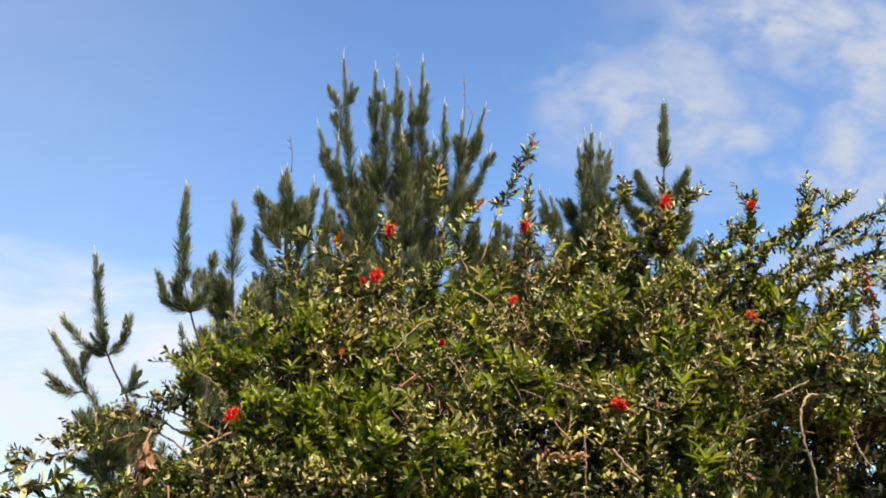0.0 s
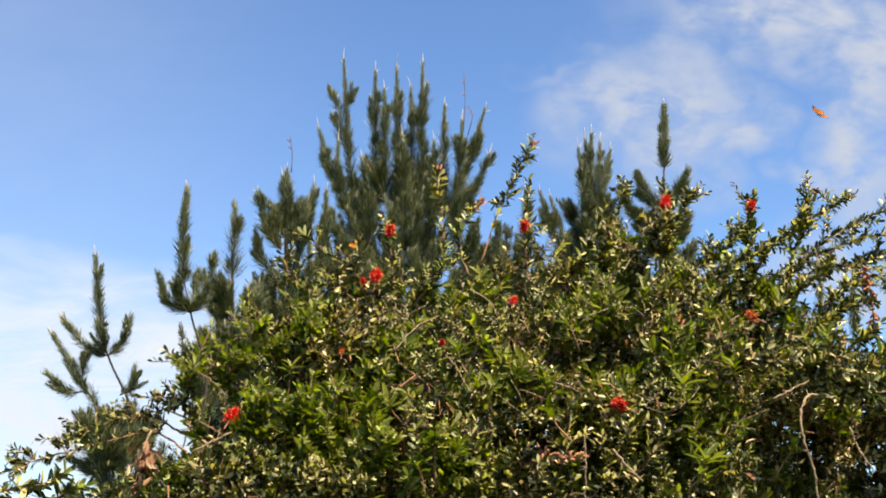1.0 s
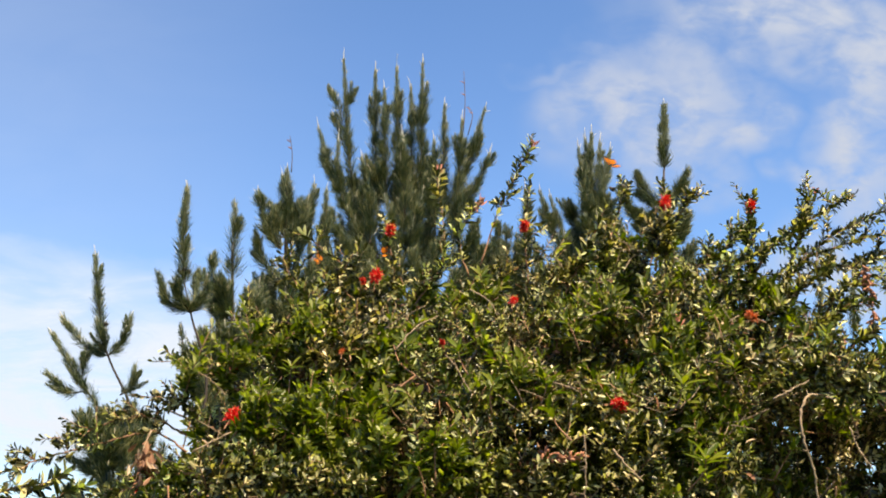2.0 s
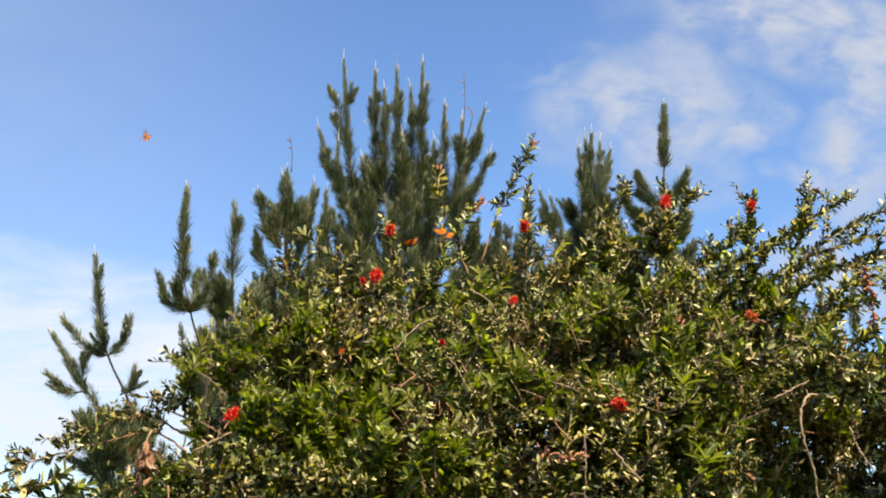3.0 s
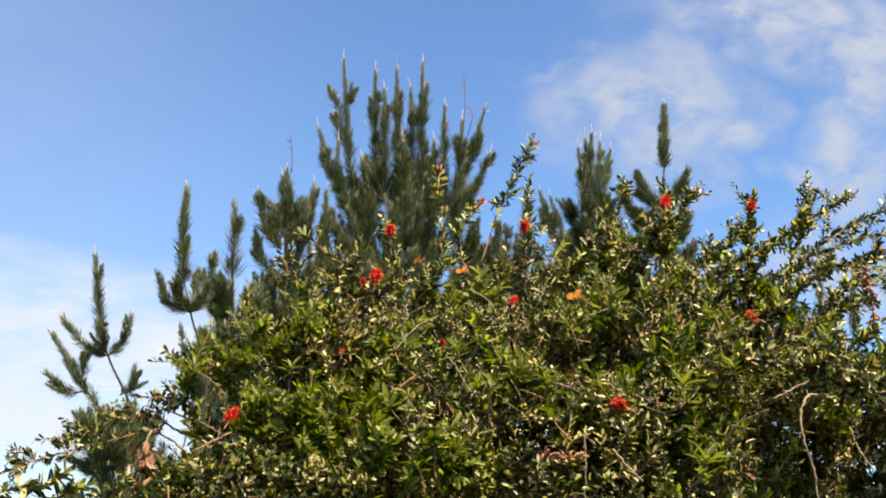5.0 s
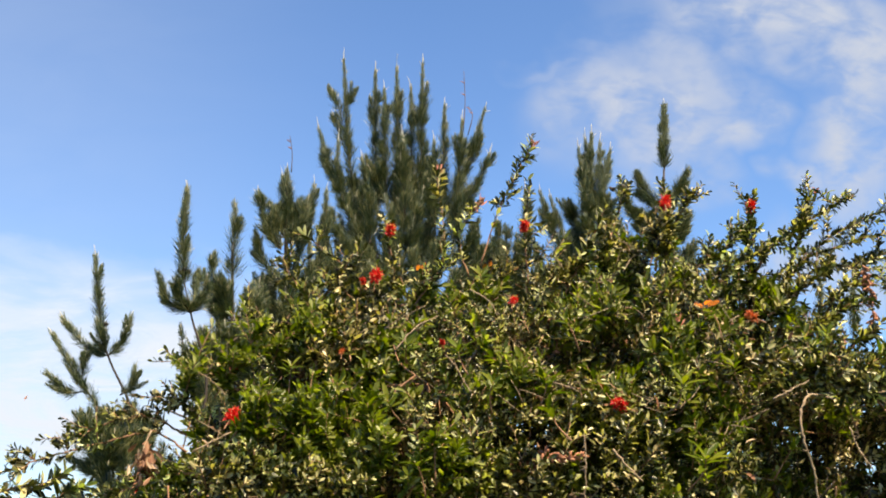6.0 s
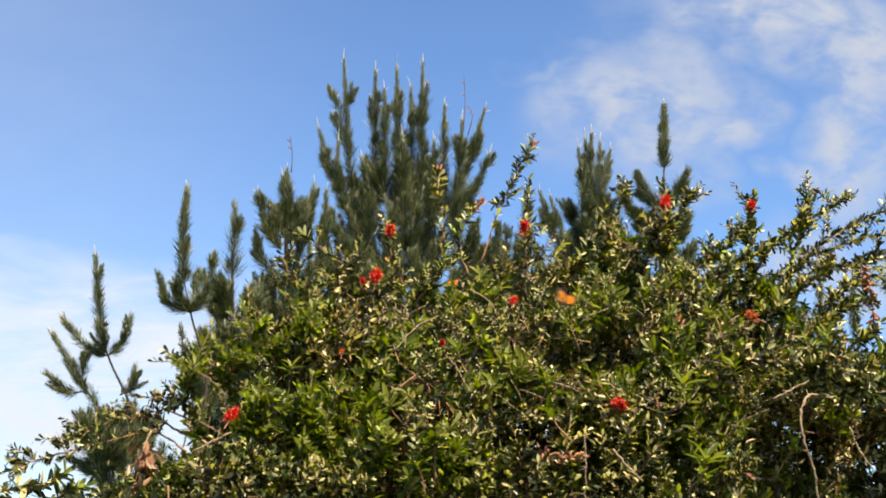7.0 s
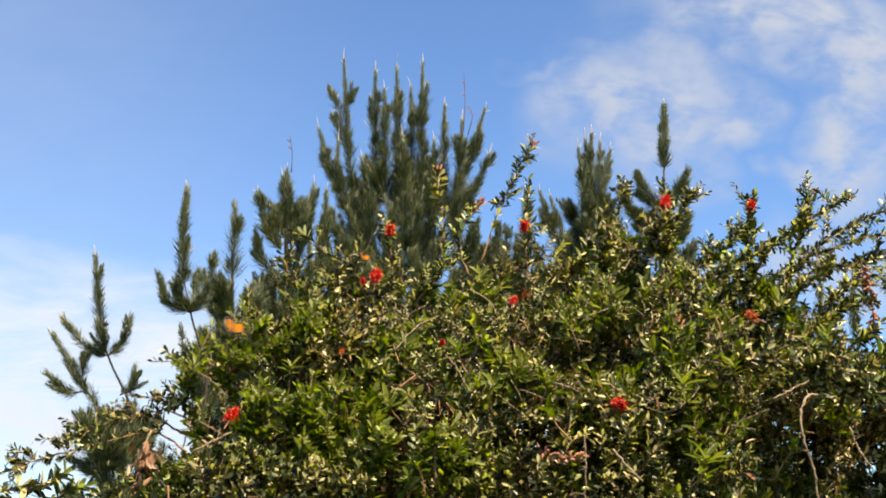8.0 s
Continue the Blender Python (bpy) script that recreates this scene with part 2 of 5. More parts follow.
def bank(nt, tex):
    """Low hazy bank: a thin veil above, nearly solid below with long soft streaks, broken again at its foot."""
    sp = nt.nodes.new("ShaderNodeSeparateXYZ")
    nt.links.new(tex, sp.inputs[0])
    x, y = sp.outputs[0], sp.outputs[1]
    streak = fbm(nt, tex, 0.008, 6, 0.55, (0.6, 1.5, 1), 0.5, turn=-8)
    h = maths(nt, "MULTIPLY_ADD", x, -0.10, maths(nt, "MULTIPLY_ADD", streak, 190.0, maths(nt, "MULTIPLY", y, -1.0)))
    side = step_(nt, x, -60.0, 250.0, 1.0, 0.0)
    veil = step_(nt, fbm(nt, tex, 0.013, 7, 0.6, (0.45, 1.6, 1), 0.7, (70, 30, 0), turn=-14), 0.36, 0.62, 0.62, 1.0)
    body = maths(nt, "MULTIPLY", maths(nt, "MULTIPLY", step_(nt, h, 8.0, 190.0, 0.0, 1.0), veil), side)
    foot = step_(nt, maths(nt, "MULTIPLY_ADD", streak, 90.0, y), -185.0, -125.0, 0.35, 1.0)
    haze = maths(nt, "MULTIPLY", step_(nt, x, -330.0, 230.0, 0.17, 0.0), step_(nt, streak, 0.2, 0.7, 0.7, 1.0))
    return maths(nt, "MAXIMUM", maths(nt, "MULTIPLY", body, foot), haze)


CLOUD_HIGH = cloud("high_cloud", (337.515, 1250, 481.169), 560, 420, mottled, 0.30, (0.80, 0.86, 1.0), "thin mottled white cloud drifting across blue sky")
CLOUD_LOW = cloud("low_cloud", (-242.543, 1400, 322.232), 1100, 520, bank, 0.39, (0.87, 0.92, 1.0), "hazy white cloud bank low in the sky")


# ---- pines ----
def needles(path, rng, length=0.105, per_m=1500, spread=0.75, width=0.0025, taper=0.75):
    """Fine needles all round a stem, leaning to its tip and turning up; long at the foot, short towards the tip."""
    p = np.asarray(path)
    seg = np.linalg.norm(np.diff(p, axis=0), axis=1)
    n = max(40, int(per_m * 0.5 * seg.sum()))
    c = np.concatenate([[0], np.cumsum(seg)])
    s = rng.random(n)
    keep = rng.random(n) < 0.75 + 0.25 * np.sin(s * c[-1] * 22 + rng.random() * 6)
    s = np.sort(np.where(keep, s, rng.random(n))) * c[-1]
    k = np.clip(np.searchsorted(c, s) - 1, 0, len(seg) - 1)
    f = ((s - c[k]) / seg[k])[:, None]
    base = p[k] * (1 - f) + p[k + 1] * f
    d = unit(p[k + 1] - p[k])
    r = rng.normal(size=(n, 3))
    r = unit(r - (r * d).sum(1, keepdims=True) * d)
    u = (s / c[-1])[:, None]
    lean = spread * (0.35 + 1.05 * rng.random((n, 1))) * (1 - 0.55 * u ** 2)
    way = unit(d * np.cos(lean) + r * np.sin(lean) + np.array([0, 0, 0.16]) + rng.normal(size=(n, 3)) * 0.08)
    ln = 1.6 * length * (0.55 + 0.6 * rng.random((n, 1))) * np.maximum(0.24, 1.18 - 0.98 * taper * u ** 1.25)
    side = unit(np.cross(way, rng.normal(size=(n, 3)))) * width
    mid = base + way * ln * 0.5 + r * 0.007
    tip = base + way * ln + np.array([0, 0, 0.06]) * ln
    v = np.stack([base, mid + side, mid - side, tip], 1)
    t = np.array([(0, 1, 2), (2, 1, 3)])[None] + 4 * np.arange(n)[:, None, None]
    return v.reshape(-1, 3), t.reshape(-1, 3)


def pine_shoot(parent, points, rng, bare=0.0, length=0.125, dense=1700, thick=0.009, candle=0.09, spread=0.85, buds=2, spurs=4, taper=0.75, new_part=0.28):
    """One leafy shoot: a curved woody stem, its needles beyond the bare foot, and the pale new candles at its tip."""
    path = smooth_path(points, 6)
    total = len(path)
    stem = tube(path, thick, thick * 0.45, 5)
    first = int(bare * (total - 1))
    pieces = [needles(path[first:], rng, length, dense, spread, taper=taper)]
    ripe = len(pieces[0][1])
    tips = []
    for k in range(spurs):
        i = rng.integers(first, max(first + 1, int(0.82 * total)))
        w = rng.normal(size=3) * np.array([1, 1, 0.3])
        up = unit(path[i + 1] - path[i])
        w = unit(w) * 0.42 + up * 0.85
        size = (0.09 + 0.12 * rng.random()) * (1.15 - 0.5 * i / total)
        spur = smooth_path([path[i], path[i] + w * size * 0.6, path[i] + (w + up * 0.35) * size], 2)
        pieces.append(needles(spur, rng, length * 0.7, dense * 1.1, spread * 0.8))
        tips.append(spur[-1])
    nd = gather(pieces)
    tip, d = path[-1], unit(path[-1] - path[-2])
    d = unit(d + np.array([0, 0, 0.6]))
    small = []
    for b in range(buds if candle else 0):
        w = unit(d + rng.normal(size=3) * 0.35)
        foot = tip - d * 0.06 * rng.random()
        small.append(tube(foot + w * np.linspace(0, candle * (0.35 + 0.4 * rng.random()), 4)[:, None], 0.005, 0.002, 4))
    for q in tips[::2]:
        small.append(tube(q + np.array([0, 0, 1.0]) * np.linspace(-0.01, 0.035, 3)[:, None], 0.005, 0.002, 4))
    small = gather(small) if small else (np.zeros((0, 3)), np.zeros((0, 3), int))
    v, t = gather([stem, nd, small])
    slots = np.concatenate([np.zeros(len(stem[1])), np.ones(len(nd[1])), np.full(len(small[1]), 2)])
    if candle >= 0.09:
        slots[len(stem[1]) + int(ripe * (1 - new_part)):len(stem[1]) + ripe] = 3
    ob = part("shoot", mesh_from(v, t, [PINEBARK, NEEDLE, CANDLE, NEWNEEDLE], slots, False), parent)
    if candle:
        lean = rng.normal(size=3) * np.array([0.12, 0.12, 0])
        q = np.linspace(-0.03, candle * (0.6 + 0.5 * rng.random()), 5)[:, None]
        part("candle", mesh_from(*tube(tip + d * q + lean * q * q / candle, 0.0075, 0.002, 5), CANDLE), ob)
    return ob


def arc(a, b, lift=0.25, rng=None):
    """A branch that leaves sideways and turns up to its tip."""
    a, b = np.asarray(a, float), np.asarray(b, float)
    mid = a * 0.5 + b * 0.5
    mid[2] -= lift * np.linalg.norm((b - a)[:2]) * 0.6
    if rng is not None:
        mid += rng.normal(size=3) * 0.02
    return [a, mid, b]


def pine(trunk, radius, whorls, rng, label, reach=(0.5, 0.8), dense=1300):
    """A young pine: trunk, whorls of upturned branches (height along the trunk, count, size)."""
    root = tagged(new("pine_tree"), label, "tree", group="pines behind the shrubs")
    trunk = np.asarray(trunk, float)
    root.location = trunk[0]
    local = trunk - trunk[0]
    path = smooth_path(local, 6)
    v, t = tube(path, radius, radius * 0.25, 8, 0.15, rng)
    part("trunk", mesh_from(v, t, PINEBARK), root)
    for f, count, size in whorls:
        at = path[min(len(path) - 1, int(f * (len(path) - 1)))]
        a0 = rng.random() * tau
        for k in range(count):
            a = a0 + k / count * tau + rng.normal() * 0.25
            r = size * (reach[0] + (reach[1] - reach[0]) * rng.random())
            tip = at + np.array([cos(a) * r, sin(a) * r, size * (0.35 + 0.5 * rng.random())])
            pts = arc(at, tip, 0.3, rng)
            pine_shoot(root, pts, rng, bare=0.25, dense=dense, thick=0.012)
            for _ in range(2):
                foot = np.asarray(pts[1]) * 0.6 + np.asarray(tip) * 0.4 + rng.normal(size=3) * 0.02
                w = np.array([cos(a + rng.normal() * 0.8) * 0.5, sin(a + rng.normal() * 0.8) * 0.5, 0.7 + 0.4 * rng.random()])
                pine_shoot(root, [foot, foot + w * size * 0.25, foot + (w + np.array([0, 0, 0.35])) * size * 0.42], rng, dense=dense, thick=0.007)
    return root


def add_shoots(root, rows, rng, rise=0.0, **kw):
    """Further shoots of a pine, given in the world: foot, (bend,) tip."""
    o = np.array(root.location) - np.array([0, 0, rise])
    for pts in rows:
        p = [np.array(q) - o for q in pts]
        if len(p) == 2:
            p = [p[0], (p[0] + p[1]) / 2 + rng.normal(size=3) * 0.015, p[1]]
        pine_shoot(root, p, rng, **kw)


def pines():
    rng = np.random.default_rng(4)
    # the tall many-stemmed pine
    big = pine([(-0.35, 14.3, 0), (-0.38, 14.3, 2.5), (-0.64, 14.3, 4.875), (-0.588, 14.3, 6.453)], 0.09,
               [(0.45, 8, 1.3), (0.52, 8, 1.25), (0.60, 8, 1.15), (0.68, 6, 1.1), (0.76, 5, 1.0), (0.84, 4, 0.8), (0.92, 3, 0.6)], rng, "tall young pine with many upright pale-tipped leaders")
    add_shoots(big, [
        ((-0.972, 14.1, 5.175), (-1.145, 14.1, 6.385), (-1.242, 14.1, 7.686)), ((-0.796, 14.2, 5.696), (-0.85, 14.2, 7.576)), ((-0.678, 14, 5.779), (-0.723, 14, 7.245)),
        ((-0.553, 14.3, 5.725), (-0.586, 14.3, 7.657)), ((-0.382, 14.1, 5.809), (-0.399, 14.1, 7.308)), ((-0.328, 14, 5.081), (-0.267, 14, 6.351), (-0.252, 14, 7.59)),
        ((-0.027, 14.2, 5.696), (0.021, 14.2, 7.123)), ((0.107, 14, 5.15), (0.191, 14, 6.135), (0.235, 14, 6.846)),
        ((0.041, 14.3, 5.725), (0.322, 14.3, 6.453), (0.524, 14.3, 7.109)), ((0.041, 14.1, 5.526), (0.418, 14.1, 6.06), (0.566, 14.1, 6.443)),
        ((-0.904, 14, 5.498), (-1.324, 14, 6.135), (-1.517, 14, 6.729)), ((-0.962, 13.9, 5.331), (-1.243, 13.9, 5.961), (-1.27, 13.9, 6.533)),
        ((-0.094, 13.9, 5.47), (-0.109, 13.9, 6.533)), ((-0.855, 13.8, 5.236), (-0.972, 13.8, 6.283)), ((-0.458, 13.8, 5.373), (-0.489, 13.8, 6.569))],
        rng, bare=0.05, dense=2000, candle=0.17, buds=4, thick=0.014, length=0.14, spurs=8, rise=0.13, taper=0.95)
    add_shoots(big, [((-0.952, 14, 4.399), (-1.229, 14, 4.943), (-1.39, 14, 5.498)), ((-1.077, 13.9, 4.379), (-1.256, 13.9, 5.331)), ((-1.197, 13.8, 4.227), (-1.389, 13.8, 4.626), (-1.48, 13.8, 5.099)), ((-0.941, 13.8, 4.492), (-1.056, 13.8, 5.373)),
                     ((-0.157, 13.8, 4.492), (-0.093, 13.8, 5.373)), ((0.105, 13.8, 4.492), (0.272, 13.8, 5.305)), ((-0.605, 13.6, 4.451), (-0.682, 13.6, 5.387)), ((-0.348, 13.6, 4.451), (-0.32, 13.6, 5.251))], rng, dense=1900, candle=0.05, spurs=8)
    add_shoots(big, [((-0.911, 13.70, 5.040), (-1.201, 13.70, 5.380), (-1.368, 13.70, 5.745)),
                     ((-0.908, 13.70, 4.838), (-1.239, 13.70, 5.040), (-1.462, 13.70, 5.278)),
                     ((-1.166, 13.70, 4.704), (-1.351, 13.70, 5.040), (-1.462, 13.70, 5.517)),
                     ((0.007, 13.70, 5.040), (0.290, 13.70, 5.332), (0.411, 13.70, 5.607)),
                     ((0.105, 13.70, 4.838), (0.354, 13.70, 5.040), (0.514, 13.70, 5.278)),
                     ((-0.548, 13.70, 4.738), (-0.518, 13.70, 5.074), (-0.555, 13.70, 5.414)),
                     ((-0.222, 13.70, 4.738), (-0.125, 13.70, 5.074), (-0.026, 13.70, 5.380)),
                     ((-0.809, 13.70, 4.738), (-0.879, 13.70, 5.074), (-0.950, 13.70, 5.380))], rng, dense=2200, candle=0.05, spurs=8)
    for foot, tip in (((-1.24, 14.1, 6.972), (-1.375, 14.1, 7.383)), ((-1.203, 14.1, 7.196), (-1.139, 14.1, 7.496)), ((-1.22, 14.1, 6.677), (-1.354, 14.1, 7.084)),
                      ((-0.249, 14, 7.008), (-0.195, 14, 7.455)), ((-0.262, 14, 6.641), (-0.361, 14, 7.156)), ((-0.58, 14.3, 7.049), (-0.512, 14.3, 7.465)),
                      ((-0.841, 14.2, 6.936), (-0.911, 14.2, 7.349)), ((0.233, 14, 6.351), (0.152, 14, 6.751)), ((0.357, 14.3, 6.527), (0.466, 14.3, 6.936))):
        add_shoots(big, [(foot, tip)], rng, dense=1600, length=0.10, candle=0.08, spurs=3, buds=1, thick=0.006)
    for pts in (((0.249, 14, 6.824), (0.271, 14, 7.23), (0.259, 14, 7.635)), ((0.306, 14.1, 6.824), (0.363, 14.1, 7.084), (0.315, 14.1, 7.211)), ((-1.73, 13.2, 6.046), (-1.731, 13.2, 6.284), (-1.763, 13.2, 6.491))):
        path = smooth_path([np.array(q) - np.array(big.location) for q in pts], 5)
        twig = part("bare_twig", mesh_from(*tube(path, 0.006, 0.003, 5), LIMB), big, "bare dead twig")
        for k in (6, 8):
            part("husk", mesh_from(*tube(path[k] + np.array([-1, 0, 0.6]) * np.linspace(0, 0.05, 4)[:, None], 0.008, 0.003, 5), CAPSULE), twig)
    # pine beside it, darker
    a = pine([(-1.75, 13.2, 0), (-1.74, 13.2, 3.0), (-1.753, 13.2, 4.623), (-1.776, 13.2, 5.876)], 0.06,
             [(0.48, 7, 0.75), (0.55, 6, 0.65), (0.62, 4, 0.42), (0.86, 4, 0.25)], rng, "young pine with dark green upswept branches")
    add_shoots(a, [((-1.772, 13.2, 5.209), (-1.78, 13.2, 5.998)), ((-1.805, 13.1, 5.052), (-1.987, 13.1, 5.379), (-2.082, 13.1, 5.71)), ((-1.752, 13.1, 4.6), (-2.001, 13.1, 4.922), (-2.073, 13.1, 5.149)),
                   ((-1.713, 13.2, 4.752), (-1.552, 13.2, 5.275), (-1.471, 13.2, 5.809)), ((-1.7, 13, 5.09), (-1.564, 13, 5.35), (-1.518, 13, 5.514)), ((-1.788, 13.3, 5.303), (-1.842, 13.3, 5.943)),
                   ((-1.684, 13.4, 4.669), (-1.375, 13.4, 5.064), (-1.348, 13.4, 5.804)), ((-1.594, 13.3, 4.196), (-1.513, 13.3, 4.646), (-1.509, 13.3, 5.17)), ((-1.541, 13.4, 4.151), (-1.405, 13.4, 4.998)), ((-1.686, 13.3, 4.132), (-1.65, 13.3, 4.972)), ((-1.843, 13.3, 4.132), (-1.942, 13.3, 4.776))], rng, dense=2000, candle=0.15, thick=0.012, spurs=8, rise=0.05)
    b = pine([(-2.1, 12.6, 0), (-2.12, 12.6, 2.6), (-2.21, 12.6, 3.759), (-2.256, 12.6, 5.045)], 0.05,
             [(0.48, 7, 0.75), (0.55, 6, 0.65), (0.63, 5, 0.5), (0.8, 4, 0.32)], rng, "slim young pine with yellowish brown tips")
    add_shoots(b, [((-2.242, 12.6, 4.609), (-2.251, 12.6, 5.476)), ((-2.244, 12.5, 4.22), (-2.409, 12.5, 4.585), (-2.457, 12.5, 4.819)), ((-2.169, 12.5, 3.86), (-1.975, 12.5, 4.16), (-1.937, 12.5, 4.554)),
                   ((-2.251, 12.5, 3.742), (-2.309, 12.5, 4.341)), ((-2.09, 12.3, 3.475), (-1.994, 12.3, 3.942))], rng, dense=1700, candle=0.09)
    c = pine([(-2.45, 12.0, 0), (-2.45, 12.0, 2.4), (-2.341, 12, 3.43), (-2.522, 12, 4.086), (-2.637, 12, 4.525)], 0.023, [], rng,
             "thin bare-stemmed pine sapling with one whorl and a long leader")
    add_shoots(c, [((-2.621, 12.00, 4.436), (-2.660, 12.00, 4.941), (-2.646, 12.00, 5.426))], rng, dense=3600, length=0.095, candle=0.18, taper=0.55, spurs=2, buds=4)
    add_shoots(c, [((-2.548, 12.00, 4.156), (-2.748, 11.95, 4.255), (-2.878, 11.95, 4.524)),
                   ((-2.537, 12.00, 4.156), (-2.435, 12.00, 4.278), (-2.396, 12.00, 4.513)),
                   ((-2.548, 12.00, 4.156), (-2.627, 11.85, 4.285), (-2.663, 11.80, 4.418)),
                   ((-2.537, 12.00, 4.156), (-2.542, 12.20, 4.364), (-2.547, 12.30, 4.646))], rng, dense=2600, length=0.09, candle=0.06, spurs=4, spread=0.75, taper=0.5)
    add_shoots(c, [((-2.431, 12, 3.656), (-2.586, 12, 3.798), (-2.631, 12, 4)), ((-2.406, 12, 3.599), (-2.48, 12, 3.827))], rng, dense=900, length=0.07, candle=0.03)
    d = pine([(-3.05, 11.5, 0), (-3.05, 11.5, 2.2), (-2.917, 11.5, 2.979), (-3.177, 11.5, 3.57), (-3.291, 11.5, 3.872)], 0.023, [(0.34, 6, 0.5), (0.40, 5, 0.3)], rng,
             "thin leaning pine sapling with open upturned arms")
    add_shoots(d, [((-3.277, 11.50, 3.833), (-3.339, 11.50, 4.234), (-3.392, 11.50, 4.584))], rng, dense=2500, length=0.075, candle=0.18, taper=0.5, spurs=2, buds=4)
    add_shoots(d, [((-3.208, 11.50, 3.625), (-3.431, 11.50, 3.723), (-3.658, 11.50, 3.983)),
                   ((-3.202, 11.50, 3.625), (-3.076, 11.50, 3.745), (-3.010, 11.50, 3.983)),
                   ((-3.220, 11.50, 3.652), (-3.244, 11.40, 3.759), (-3.285, 11.35, 3.913)),
                   ((-3.061, 11.50, 3.246), (-2.961, 11.50, 3.326), (-2.940, 11.50, 3.489))], rng, dense=2300, length=0.072, candle=0.09, bare=0.08, spurs=3, taper=0.4, spread=0.75)
    add_shoots(d, [((-3.165, 11.50, 3.021), (-3.460, 11.50, 3.397), (-3.742, 11.50, 3.817)),
                   ((-3.371, 11.50, 3.289), (-3.569, 11.50, 3.278), (-3.765, 11.50, 3.440)),
                   ((-3.448, 11.50, 3.375), (-3.424, 11.50, 3.489), (-3.423, 11.50, 3.614))], rng, dense=2200, length=0.072, candle=0.09, bare=0.22, spurs=4, taper=0.35, spread=0.75)
    low = pine([(-2.2, 9.4, 0), (-2.2, 9.4, 1.2), (-2.48, 9.4, 2.172), (-2.526, 9.4, 2.511)], 0.03, [(0.85, 4, 0.25)], rng,
               "low dark pine sapling under the arching branches")
    add_shoots(low, [((-2.326, 9.3, 2.157), (-2.533, 9.3, 2.375), (-2.661, 9.3, 2.672)), ((-2.305, 9.3, 2.157), (-2.386, 9.3, 2.417), (-2.419, 9.3, 2.715)), ((-2.238, 9.2, 2.151), (-2.147, 9.2, 2.367), (-2.101, 9.2, 2.661)),
                     ((-2.446, 9.2, 2.118), (-2.665, 9.2, 2.242), (-2.799, 9.2, 2.346)), ((-2.176, 9.3, 2.124), (-2.016, 9.3, 2.291), (-1.96, 9.3, 2.438)), ((-2.443, 9.4, 2.256), (-2.607, 9.4, 2.447), (-2.745, 9.4, 2.554)),
                     ((-2.298, 9.1, 2.153), (-2.225, 9.1, 2.317), (-2.22, 9.1, 2.565))],
               rng, dense=2600, length=0.11, candle=0.03, spurs=4, rise=-0.14)
    add_shoots(b, [((-2.104, 12.2, 2.894), (-2.346, 12.2, 3.232), (-2.477, 12.2, 3.575)), ((-2.099, 12.2, 2.783), (-2.227, 12.2, 3.119), (-2.275, 12.2, 3.517)), ((-2.11, 12.3, 2.905), (-1.965, 12.3, 3.246), (-1.924, 12.3, 3.649)),
                   ((-2.077, 12.1, 2.663), (-2.363, 12.1, 2.828), (-2.521, 12.1, 3.163)), ((-2.072, 12.1, 2.554), (-2.046, 12.1, 3.219))], rng, dense=2400, candle=0.05, spurs=7)
    e = pine([(1.75, 14.2, 0), (1.74, 14.2, 3.0), (1.798, 14.2, 4.852), (1.834, 14.2, 5.983)], 0.06, [(0.52, 7, 0.95), (0.60, 7, 0.85), (0.70, 6, 0.65), (0.80, 5, 0.45), (0.92, 4, 0.36)], rng,
             "bushy young pine with a cluster of upright leaders")
    add_shoots(e, [((1.82, 14.2, 5.554), (1.84, 14.2, 6.824)), ((1.755, 14.1, 5.596), (1.661, 14.1, 6.589)), ((1.878, 14.1, 5.596), (2.048, 14.1, 6.567)), ((1.803, 14.3, 5.725), (1.773, 14.3, 6.786)),
                   ((1.872, 14.3, 5.725), (1.954, 14.3, 6.734)), ((1.48, 14, 5.081), (1.29, 14, 5.568), (1.171, 14, 6.007)), ((1.576, 14, 4.943), (1.454, 14, 5.358), (1.298, 14, 5.921)),
                   ((1.011, 14, 5.081), (0.994, 14, 6.028)), ((0.784, 14.2, 4.852), (0.659, 14.2, 5.696))], rng, dense=2000, candle=0.16, spurs=6, rise=0.05, new_part=0.6, taper=0.9)
    h = pine([(0.75, 15.0, 0), (0.75, 15.0, 3.0), (0.753, 15, 4.744), (0.749, 15, 5.552)], 0.05, [(0.55, 7, 0.9), (0.63, 7, 0.8), (0.72, 6, 0.6), (0.85, 6, 0.5)], rng,
             "low dark pine half hidden behind the shrub")
    add_shoots(h, [((0.393, 14.8, 4.845), (0.365, 14.8, 5.869)), ((0.61, 14.9, 5.012), (0.602, 14.9, 5.6)), ((1.25, 15, 4.744), (1.162, 15, 5.701)), ((1.463, 15, 4.744), (1.521, 15, 5.627)),
                   ((0.969, 15, 4.889), (0.947, 15, 5.776))], rng, dense=2000, candle=0.08, spurs=8)
